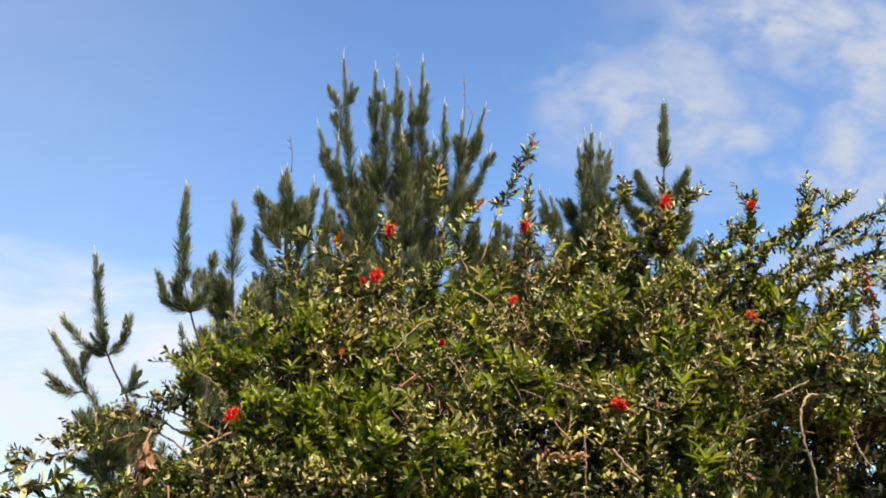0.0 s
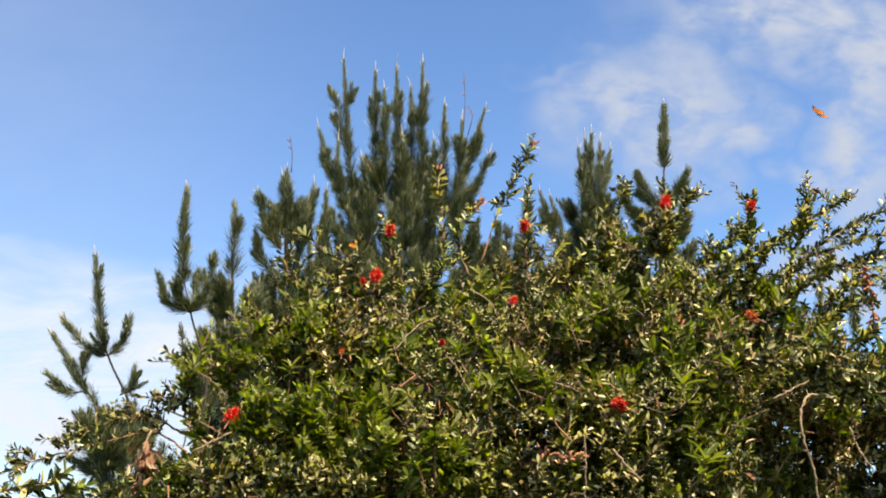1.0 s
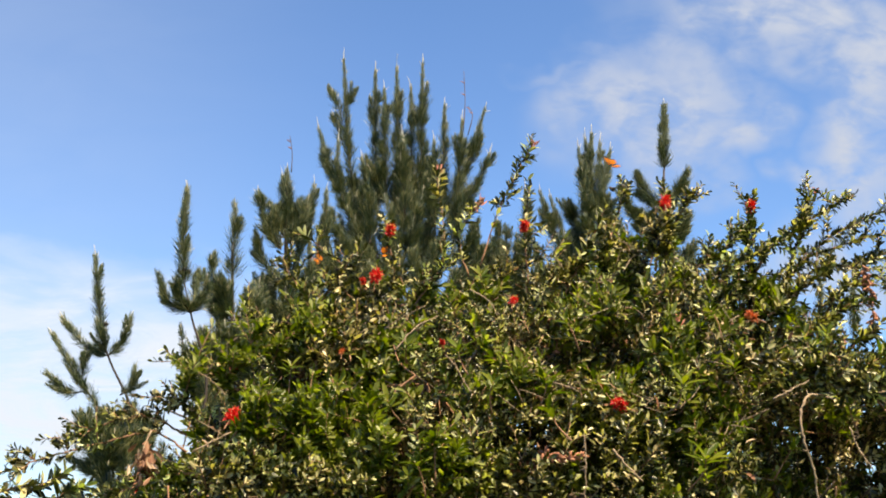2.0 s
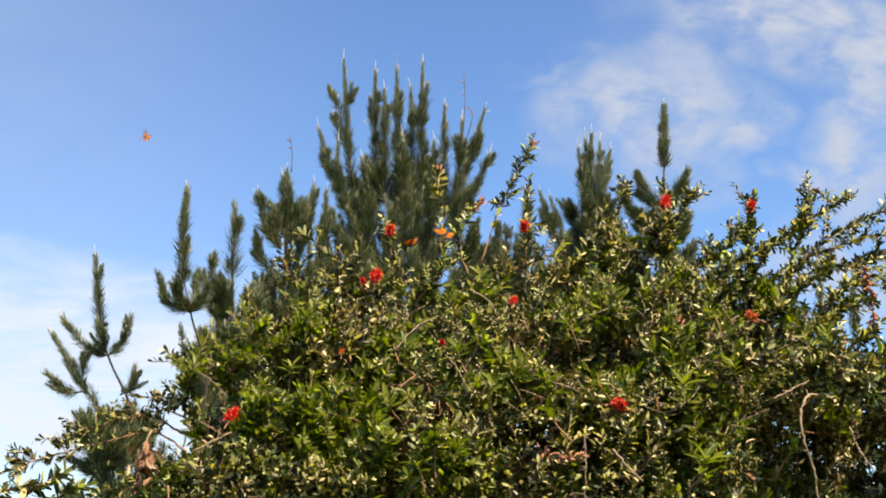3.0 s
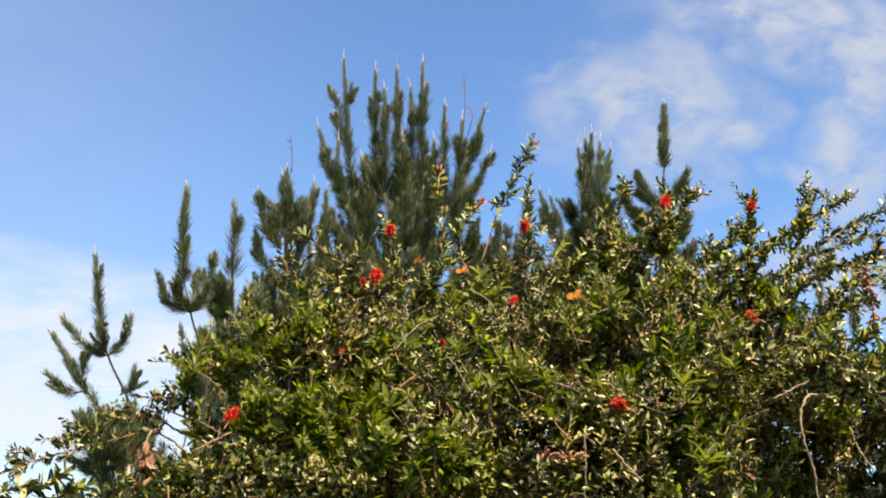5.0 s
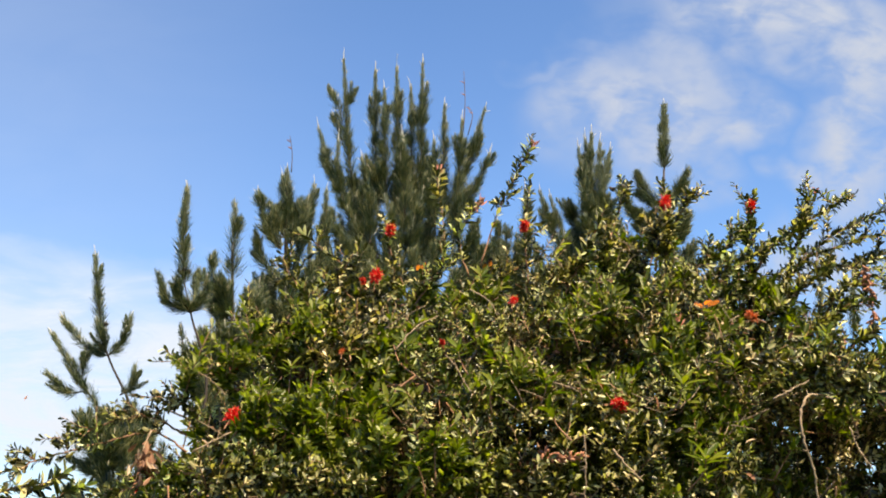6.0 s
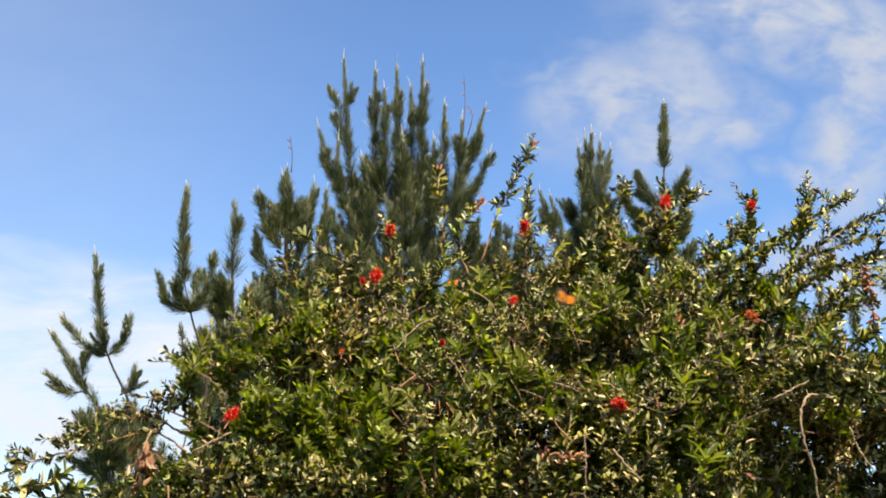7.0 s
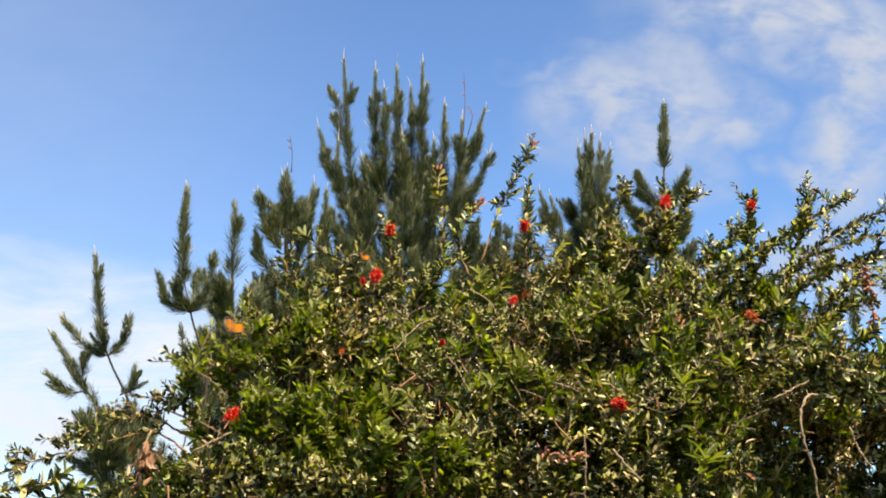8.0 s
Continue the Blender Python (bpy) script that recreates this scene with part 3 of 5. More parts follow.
    # dry cones round the old whorls
    for root, place, count in ((c, (-2.633, 12, 4.56), 3), (d, (-3.294, 11.5, 3.922), 4), (e, (2.058, 14, 6.078), 2), (e, (2.69, 14, 6.41), 3), (e, (2.204, 14, 6.135), 2), (a, (-1.162, 13.2, 4.882), 3)):
        o = np.array(place) - np.array(root.location)
        for k in range(count):
            w = unit(np.array([rng.normal(), rng.normal(), 0.35]))
            q = o + w * np.linspace(0.0, 0.075, 7)[:, None]
            v, t = tube(q, 0.02, 0.02, 8)
            ring = v[:56].reshape(7, 8, 3)
            for j, g_ in enumerate((0.45, 1.0, 0.85, 1.05, 0.8, 0.75, 0.3)):
                ring[j] = q[j] + (ring[j] - q[j]) * g_ * (1 + 0.15 * (-1) ** np.arange(8))[:, None]
            part("cone", mesh_from(v, t, PINEBARK, smooth=False), root, "dry brown pine cone")
    g = pine([(2.35, 13.4, 0), (2.35, 13.4, 3.0), (2.475, 13.4, 4.669), (2.563, 13.4, 6.147)], 0.045, [(0.52, 7, 0.8), (0.60, 6, 0.7), (0.68, 5, 0.5), (0.80, 5, 0.4)], rng,
             "young pine with a stout solitary leader")
    add_shoots(g, [((2.57, 13.4, 6.147), (2.6, 13.4, 6.90))], rng, dense=3800, length=0.085, candle=0.16, buds=7, taper=0.45, spurs=3, new_part=0.65)
    add_shoots(g, [((2.541, 13.4, 5.668), (2.712, 13.4, 5.838), (2.829, 13.4, 6.092)), ((2.534, 13.4, 5.668), (2.353, 13.4, 5.838), (2.263, 13.4, 6.023)), ((2.512, 13.4, 5.465), (2.164, 13.3, 5.57), (2.078, 13.3, 5.841)),
                   ((2.512, 13.4, 5.197), (2.702, 13.3, 5.37), (2.76, 13.3, 5.638)), ((2.481, 13.2, 5.275), (2.522, 13.1, 5.71))], rng, dense=2900, length=0.12, candle=0.06, taper=0.5)

    far = pine([(4.35, 14.5, 0), (4.35, 14.5, 2.6), (4.78, 14.5, 4.639), (5.018, 14.5, 4.85)], 0.04, [(0.5, 4, 0.4)], rng, "dark pine top just showing over the shrub")
    add_shoots(far, [((4.961, 14.5, 4.360), (5.006, 14.5, 4.709), (5.043, 14.5, 5.063)), ((4.551, 14.5, 4.360), (4.599, 14.5, 4.780), (4.619, 14.5, 5.205)), ((4.620, 14.5, 4.360), (4.711, 14.5, 4.639), (4.748, 14.5, 4.921))], rng, dense=2200, length=0.09, candle=0.09, spurs=2)


pines()


# ---- the flowering shrubs ----
# height of the hedge's crown along x
CROWN_X = [-2.908, -2.116, -1.848, -1.576, -1.343, -1.189, -0.952, -0.738, -0.518, -0.237, -0.011, 0.215, 0.414, 0.61, 0.784, 0.956, 1.187, 1.302, 1.518, 1.738, 1.92, 2.18, 2.957]
CROWN_Z = [1.6, 1.62, 1.66, 1.78, 2.03, 2.36, 2.611, 2.837, 3.009, 3.038, 3.067, 3.155, 3.184, 3.096, 3.213, 3.272, 3.332, 3.149, 3.082, 3.009, 2.879, 2.723, 2.667]


def crown_top(x):
    return np.interp(x, CROWN_X, CROWN_Z)


def crown_front(x, z):
    """How near the foliage reaches at a height: the crown leans back towards its top."""
    front = 5.9 - 0.9 * (1 - np.exp(-np.maximum(0, crown_top(x) - z) / 0.6))
    # hollows under the overhanging crown
    return front + 0.8 * np.clip((x - 1.25) / 0.3, 0, 1) * np.clip((2.42 - z) / 0.2, 0, 1)


def sprigs(base, axis, size, rng, count=32, leaf=0.041, slim=0.155):
    """Twigs with spiralling leaves. base, axis (unit), size: one row a twig. Returns the leaves and the stems."""
    n = len(base)
    k = np.arange(count)
    s = 0.12 + 0.88 * (k + rng.random((n, count))) / count
    a = k[None] * radians(137.5) + rng.random((n, 1)) * tau + rng.normal(size=(n, count)) * 0.3
    ref = np.where(np.abs(axis[:, 2:]) > 0.9, [[1.0, 0, 0]], [[0, 0, 1.0]])
    e1 = unit(np.cross(axis, ref))
    e2 = np.cross(axis, e1)
    bend = rng.normal(size=(n, 3)) * 0.18
    pos = base[:, None] + axis[:, None] * (s * size[:, None])[..., None] + bend[:, None] * (s * s * size[:, None])[..., None]
    rad = e1[:, None] * np.cos(a)[..., None] + e2[:, None] * np.sin(a)[..., None]
    open_ = (0.95 - 0.5 * s ** 2 + rng.normal(size=(n, count)) * 0.22)[..., None]
    ax = np.broadcast_to(axis[:, None], rad.shape)
    along = ax * np.cos(open_) + rad * np.sin(open_) + rng.normal(size=rad.shape) * 0.12
    normal = ax * np.sin(open_) - rad * np.cos(open_) + rng.normal(size=rad.shape) * 0.25 + np.array([0.05, -0.30, 0.25])
    ln = leaf * (0.62 + 0.65 * rng.random((n, count))) * (1.08 - 0.35 * s)
    wd = ln * slim * (0.8 + 0.5 * rng.random((n, count)))
    droop = 0.10 + 0.25 * rng.random((n, count)) - 0.08
    m = n * count
    leaves = blades(pos.reshape(m, 3), along.reshape(m, 3), normal.reshape(m, 3), ln.reshape(m), wd.reshape(m), droop.reshape(m))
    stems = []
    for i in range(n):
        q = np.array([0.0, 0.5, 1.0])[:, None]
        stems.append(tube(base[i] + axis[i] * q * size[i] + bend[i] * q * q * size[i], 0.0028, 0.0012, 3))
    return leaves, stems


def limbs(root, base, tips, rng):
    """Main limbs from the foot of a shrub to the places where its crown begins. Returns points along them, in the shrub's space."""
    pts = []
    for tip in tips:
        tip = np.asarray(tip, float) - base
        mid = tip * np.array([0.35, 0.35, 0.45]) + rng.normal(size=3) * 0.07
        path = smooth_path([np.array([rng.normal() * 0.07, rng.normal() * 0.07, 0]), mid, tip * 0.75 + rng.normal(size=3) * 0.05, tip], 6)
        v, t = tube(path, 0.022, 0.006, 7, 0.25, rng)
        part("limb", mesh_from(v, t, LIMB), root)
        pts.append(path[6:])
        for _ in range(4):
            k = rng.integers(7, len(path) - 2)
            off = np.array([rng.normal() * 0.3, -abs(rng.normal()) * 0.3, 0.15 + rng.random() * 0.3])
            sub = smooth_path([path[k], path[k] + off * 0.5 + rng.normal(size=3) * 0.04, path[k] + off], 4)
            v, t = tube(sub, 0.010, 0.004, 5, 0.2, rng)
            part("branch", mesh_from(v, t, LIMB), root)
            pts.append(sub[1:])
    return np.vstack(pts)


def shrub(base, x0, x1, amount, seed, label):
    """A dense evergreen shrub of the hedge between x0 and x1."""
    rng = np.random.default_rng(seed)
    root = tagged(new("flowering_shrub"), label, "shrub", group="flowering hedge")
    root.location = base
    base = np.asarray(base, float)
    tips = []
    for k in range(11):
        x = x0 + (x1 - x0) * (k + 0.5 + rng.normal() * 0.2) / 11
        tips.append((x, 5.75 + 0.9 * rng.random(), crown_top(x) - 0.12 - 0.5 * rng.random()))
    skeleton = limbs(root, base, tips, rng)
    # places of the leafy twigs, in clumps with hollows between them
    pos, out = [], []
    while len(pos) < amount:
        x = x0 + (x1 - x0) * rng.random()
        top = float(crown_top(x))
        low = 1.55 if rng.random() < 0.88 else 0.25
        z = low + (top - low) * rng.random() ** 0.8
        depth = rng.random() ** 1.7 * 1.25
        y = float(crown_front(x, z)) + depth
        lump = noise.noise((x * 3.1 + 7, y * 3.1, z * 3.1)) + 0.5 * noise.noise((x * 7.3, y * 7.3, z * 7.3 + 5))
        d = top - z
        if x > 1.3 and z < 2.3 and rng.random() < 0.7:
            continue
        if lump < 0.20 - 0.27 * min(1, d / 0.25) or rng.random() > 0.35 + d / (0.55 if -0.5 < x < 0.6 else 0.3):
            continue
        pos.append((x, y, z))
        out.append((0.5 * rng.normal(), -0.55 + 0.35 * depth + 0.45 * rng.normal(), 0.55 + 0.45 * rng.normal()))
    back, turned = [], []
    for k in range(int(amount * 1.15)):
        x, z = x0 + (x1 - x0) * rng.random(), 1.45 + 1.7 * rng.random()
        if z < crown_top(x) - 0.22:
            back.append((x, 6.2 + 0.8 * rng.random(), z))
            turned.append((0.6 * rng.normal(), rng.normal(), 0.3 + 0.5 * rng.normal()))
    back, turned = np.array(back) - base, unit(np.array(turned))
    inner, inner_stems = sprigs(back, turned, np.full(len(back), 0.16), rng, 15, 0.058, 0.17)
    pos, axis = np.array(pos) - base, unit(np.array(out))
    size = 0.10 + 0.11 * rng.random(len(pos))
    # fresh growth comes in clumps
    fresh = np.array([noise.noise((p[0] * 4.3 + 11, p[1] * 2.0, p[2] * 4.3)) + 0.25 * rng.normal() > 0.16 for p in pos])
    foot = pos - axis * size[:, None] * 0.5
    leaves, stems = sprigs(foot[~fresh], axis[~fresh], size[~fresh], rng)
    bright, more = sprigs(foot[fresh], axis[fresh], size[fresh], rng, 17, 0.074, 0.155)
    stems += more
    part("fresh_foliage", mesh_from(*bright, FRESH), root, "bright green fresh leaves", kind="stuff")
    part("foliage", mesh_from(*gather([leaves, inner]), LEAF), root, "glossy narrow dark green leaves, some painted pale like sun glints", kind="stuff")
    stems += inner_stems
    # thin twigs from the limbs to each leafy twig
    for i in range(0, len(pos), 3):
        k = np.argmin(((skeleton - foot[i]) ** 2).sum(1))
        q = skeleton[k]
        if np.linalg.norm(q - foot[i]) > 0.3:
            continue
        mid = (q + foot[i]) / 2 + np.array([0, 0, -0.04]) + rng.normal(size=3) * 0.015
        stems.append(tube(smooth_path([q, mid, foot[i]], 2), 0.0042, 0.0026, 4))
    part("brushwood", mesh_from(*gather(stems), TWIG), root, kind="stuff")
    # dead twigs poking out between the leaves
    dead = []
    for k in range(150):
        i = rng.integers(0, len(pos))
        if pos[i][2] + base[2] < 1.8:
            continue
        q = pos[i] + np.array([0, -0.05, 0])
        w = unit(np.array([rng.normal(), -0.4 * rng.random(), 0.5 * rng.normal()]))
        n = 0.10 + 0.16 * rng.random()
        dead.append(tube(smooth_path([q - w * n * 0.5, q + rng.normal(size=3) * 0.02, q + w * n * 0.5 + rng.normal(size=3) * 0.03], 4), 0.0034, 0.0018, 5, 0.5, rng))
        for _ in range(2):
            dead.append(tube(smooth_path([q, q + unit(w + rng.normal(size=3) * 0.6) * n * 0.3, q + unit(w + rng.normal(size=3) * 0.8) * n * 0.5], 2), 0.002, 0.0012, 4))
    part("deadwood", mesh_from(*gather(dead), PALE), root, "pale dead twigs among the leaves", kind="stuff")
    # withered leaves caught between the branches
    n = amount // 3
    pick = rng.integers(0, len(pos), n)
    where = pos[pick] + rng.normal(size=(n, 3)) * 0.05 + np.array([0, 0.06, 0])
    ln = 0.03 + 0.03 * rng.random(n)
    dry = blades(where, rng.normal(size=(n, 3)), rng.normal(size=(n, 3)), ln, ln * 0.17, 0.3 + 0.3 * rng.random(n))
    part("dry_foliage", mesh_from(*dry, DRY), root, "withered brown leaves caught in the twigs", kind="stuff")
    return root


def leafy_branch(root, pts, rng, thick=0.006, leaf=0.043, gap=0.0042, bare=0.15, material=None, side=18, spread=0.10, fresh=False):
    """A long branch with short side twigs full of leaves beyond its bare foot, given in the world."""
    o = np.array(root.location)
    path = smooth_path([np.array(p) - o for p in pts], 8)
    path[1:-1] += rng.normal(size=(len(path) - 2, 3)) * 0.002
    v, t = tube(path, thick, thick * (0.4 if leaf else 0.7), 6, 0.4, rng)
    ob = part("branch", mesh_from(v, t, material or TWIG), root)
    if not leaf:
        stubs = [tube(path[k] + unit(rng.normal(size=3)) * np.linspace(0, 0.02 + 0.02 * rng.random(), 3)[:, None], thick * 0.5, thick * 0.25, 5) for k in rng.integers(1, len(path) - 1, 6)]
        part("stub", mesh_from(*gather(stubs), material or TWIG), ob, kind="stuff")
    if leaf:
        first = max(1, int(bare * len(path)))
        axis = unit(np.diff(path[first:], axis=0))
        foot = path[first:-1]
        size = np.linalg.norm(np.diff(path[first:], axis=0), axis=1) * 1.25
        per = max(3, int(size.mean() / gap))
        lv, st = sprigs(foot, axis, size, rng, per, leaf, 0.18)
        pieces = [lv]
        if side:
            k = rng.integers(0, len(foot), side)
            ax = unit(axis[k] * 0.7 + rng.normal(size=(side, 3)) * 0.5 + np.array([0, 0, 0.3]))
            lv2, st2 = sprigs(foot[k], ax, spread * (0.5 + rng.random(side)), rng, 18, leaf, 0.18)
            pieces.append(lv2)
            part("side_growth", mesh_from(*gather(st2), TWIG), ob, kind="stuff")
        part("leafage", mesh_from(*gather(pieces), FRESH if fresh else LEAF), ob, kind="stuff")
    return ob


def flower_mesh(rng, size, count, long_):
    """A brush of red stamens round a short axis, each with a pollen tip."""
    s = rng.random(count)
    a = rng.random(count) * tau
    foot = np.stack([np.zeros(count), np.zeros(count), (s - 0.4) * size * long_], 1)
    way = unit(np.stack([np.cos(a), np.sin(a), 0.35 + 0.8 * rng.normal(size=count)], 1))
    ln = size * (0.28 + 0.22 * rng.random(count))
    return blades(foot, way, rng.normal(size=(count, 3)), ln, np.full(count, size * 0.05), 0.25 * rng.normal(size=count))


def flowers(root, rows, rng):
    o = np.array(root.location)
    for place, size, faded in rows:
        label = "fading orange-red flower" if faded else "bright red brush-like flower"
        f = new("flower")
        f.parent = root
        f.location = np.array(place) - o
        f.rotation_euler = (rng.normal() * 0.4, rng.normal() * 0.4, rng.random() * 6)
        tagged(f, label)
        size *= 0.86
        v, t = flower_mesh(rng, size, 190, 0.6)
        part("stamen_brush", mesh_from(v, t, FADED if faded else RED), f, kind="stuff")
        tips = np.array([v[8 * i + 7] for i in range(0, 190, 7)])
        g = rng.normal(size=(len(tips), 3)) * 0.3
        tv, tt = blades(tips, g + tips, g, np.full(len(tips), size * 0.08), np.full(len(tips), size * 0.03), np.zeros(len(tips)))
        part("pollen", mesh_from(tv, tt, POLLEN), f, kind="stuff")
        st = tube(smooth_path([(0, 0.02, -size * 0.9), (0, 0.01, -size * 0.5), (0, 0, size * 0.3)], 3), 0.003, 0.002, 5)
        part("stalk", mesh_from(*st, TWIG), f)


LEAF_SIZES = {}


def one_leaf(size, droop):
    """A larger leaf with a raised edge; alike leaves share their mesh."""
    key = (round(size, 3), round(droop, 1))
    if key not in LEAF_SIZES:
        n = 7
        v, f = [], []
        for i in range(n):
            s = i / (n - 1)
            w = size * 0.135 * (sin(pi * min(1, s * 0.96 + 0.02)) ** 0.75)
            z = -droop * size * s * s
            v += [(-w, s * size, z + w * 0.35), (0, s * size, z), (w, s * size, z + w * 0.35)]
        for i in range(n - 1):
            a = 3 * i
            f += [(a, a + 1, a + 4, a + 3), (a + 1, a + 2, a + 5, a + 4)]
        LEAF_SIZES[key] = mesh_from(v, f, YOUNG)
    return LEAF_SIZES[key]


def rosette(root, place, rng, size=0.08, count=12, aim=(0, -0.5, 0.8)):
    """A young leading twig with a rosette of broad fresh leaves."""
    o = np.array(root.location)
    p = np.array(place) - o
    p[1] -= 0.10
    size *= 1.25
    d = unit(np.array(aim) + rng.normal(size=3) * 0.25)
    stem = part("sprig", mesh_from(*tube(smooth_path([p - d * 0.13 + rng.normal(size=3) * 0.02, p - d * 0.05, p + d * 0.02], 3), 0.004, 0.002, 5), TWIG), root)
    ref = Vector(d).to_track_quat("Z", "Y").to_matrix()
    for k in range(count):
        a = k * radians(137.5)
        lift = 0.25 + 0.75 * (k / count) + rng.normal() * 0.1
        s = rng.choice((0.6, 0.7, 0.85, 1.0)) * size
        m = Matrix.Translation(Vector(p + d * (0.05 * k / count - 0.03))) @ ref.to_4x4() @ Matrix.Rotation(a, 4, "Z") @ Matrix.Rotation(lift, 4, "X")
        part("leaf", one_leaf(s, (0.1, 0.25)[k % 2]), stem, m=m)


def capsules(root, pts, rng, n=34, size=0.011):
    """A twig ringed with woody seed capsules or dry husks."""
    o = np.array(root.location)
    path = smooth_path([np.array(p) - o for p in pts], 8)
    stem = part("old_twig", mesh_from(*tube(path, 0.005, 0.003, 5), TWIG), root)
    for k in range(n):
        f = (k + rng.random()) / n * (len(path) - 1.01)
        i = int(f)
        p = path[i] + (path[i + 1] - path[i]) * (f - i)
        w = unit(unit(rng.normal(size=3)) + unit(path[i + 1] - path[i]) * 0.7)
        r = size * (0.7 + 0.6 * rng.random())
        q = p + w * (0.004 + np.array([0, 0.35, 0.7, 1.0, 1.25])[:, None] * r * 2.6)
        v, t = tube(q, r * 0.35, r * 0.3, 7)
        ring = v[:35].reshape(5, 7, 3)
        for j, g in enumerate((0.7, 1.9, 2.3, 1.7, 0.8)):
            c = ring[j].mean(0)
            ring[j] = c + (ring[j] - c) * g
        part("capsule", mesh_from(v, t, CAPSULE), stem)


def hedge():
    rng = np.random.default_rng(21)
    left = shrub((-1.15, 6.35, 0), -1.75, -0.55, 1350, 5, "low spreading shrub with narrow leaves and red flowers")
    mid = shrub((0.1, 6.3, 0), -0.75, 0.95, 2400, 6, "dense flowering shrub with glossy green leaves")
    right = shrub((1.6, 6.35, 0), 0.75, 2.9, 2500, 7, "tall flowering shrub with arching leafy branches")
    # branches that stand out of the crown
    for pts in (((1.491, 5.7, 2.85), (1.48, 5.7, 3.102), (1.513, 5.7, 3.388)), ((1.161, 5.7, 3.017), (1.369, 5.65, 3.125), (1.492, 5.65, 3.253)),
                ((1.42, 5.85, 2.75), (1.553, 5.7, 3.088), (1.69, 5.7, 3.201), (1.815, 5.7, 3.287), (1.952, 5.7, 3.371)), ((1.62, 5.8, 2.85), (1.732, 5.75, 3.172), (1.78, 5.75, 3.288), (1.819, 5.75, 3.425)),
                ((1.55, 5.8, 2.7), (1.652, 5.65, 2.97), (1.869, 5.6, 3.173), (2.123, 5.6, 3.294), (2.33, 5.6, 3.357)), ((1.58, 5.9, 2.75), (1.713, 5.8, 3.05), (1.952, 5.8, 3.166), (2.162, 5.8, 3.229), (2.37, 5.8, 3.273)),
                ((1.76, 5.8, 2.6), (1.842, 5.6, 2.86), (2.009, 5.6, 2.959), (2.18, 5.6, 2.937)), ((1.08, 5.7, 3.017), (1.093, 5.7, 3.187), (1.223, 5.7, 3.403)), ((1.007, 5.6, 2.992), (1.044, 5.6, 3.215), (1.079, 5.6, 3.371)),
                ((0.751, 5.7, 2.961), (0.797, 5.7, 3.13), (0.937, 5.9, 3.511))):
        leafy_branch(right, pts, rng)
    leafy_branch(right, ((1.62, 5.85, 2.7), (1.747, 5.7, 2.98), (1.864, 5.7, 3.043), (2.003, 5.7, 3.037), (2.181, 5.7, 3.13)), rng, thick=0.010, bare=0.5, gap=0.012, material=LIMB)
    for pts in (((0.183, 5.8, 3.071), (0.287, 5.8, 3.381), (0.336, 5.8, 3.47), (0.389, 5.8, 3.586), (0.433, 5.8, 3.664)), ((0.411, 5.7, 2.961), (0.401, 5.7, 3.187), (0.433, 5.8, 3.509)),
                ((0.127, 5.8, 3.014), (0.078, 5.8, 3.215), (0.174, 5.8, 3.376)), ((-0.133, 5.7, 2.85), (0.003, 5.75, 3.115), (-0.035, 5.9, 3.602)), ((-0.177, 5.8, 2.928), (-0.262, 5.8, 3.157), (-0.263, 5.8, 3.273)),
                ((-0.227, 5.7, 2.795), (-0.451, 5.75, 3.03), (-0.668, 5.8, 3.215)), ((-0.281, 5.7, 2.795), (-0.392, 5.7, 2.961), (-0.504, 5.7, 3.13)), ((0.586, 5.7, 2.905), (0.672, 5.7, 3.074), (0.773, 5.8, 3.273))):
        leafy_branch(mid, pts, rng, thick=0.0045, gap=0.008, side=6, leaf=0.05)
    for pts in (((-1.149, 5.5, 2.133), (-1.301, 5.5, 2.224), (-1.444, 5.5, 2.196), (-1.655, 5.5, 2.141), (-1.841, 5.5, 2.088), (-1.988, 5.5, 2.038)),
                ((-1.174, 5.6, 2.22), (-1.334, 5.6, 2.297), (-1.476, 5.6, 2.292), (-1.64, 5.6, 2.233), (-1.753, 5.6, 2.181)),
                ((-0.693, 5.6, 2.559), (-0.804, 5.6, 2.72), (-0.983, 5.7, 2.795)), ((-0.923, 5.6, 2.401), (-1.059, 5.6, 2.506), (-1.245, 5.6, 2.559)), ((-1.027, 5.5, 2.234), (-1.16, 5.5, 2.336), (-1.314, 5.6, 2.401)),
                ((-0.948, 5.4, 2.001), (-1.148, 5.4, 2.03), (-1.342, 5.4, 1.972), (-1.486, 5.4, 1.928)), ((-0.591, 5.6, 2.666), (-0.635, 5.6, 2.828), (-0.79, 5.8, 3.099))):
        leafy_branch(left, pts, rng, gap=0.008)
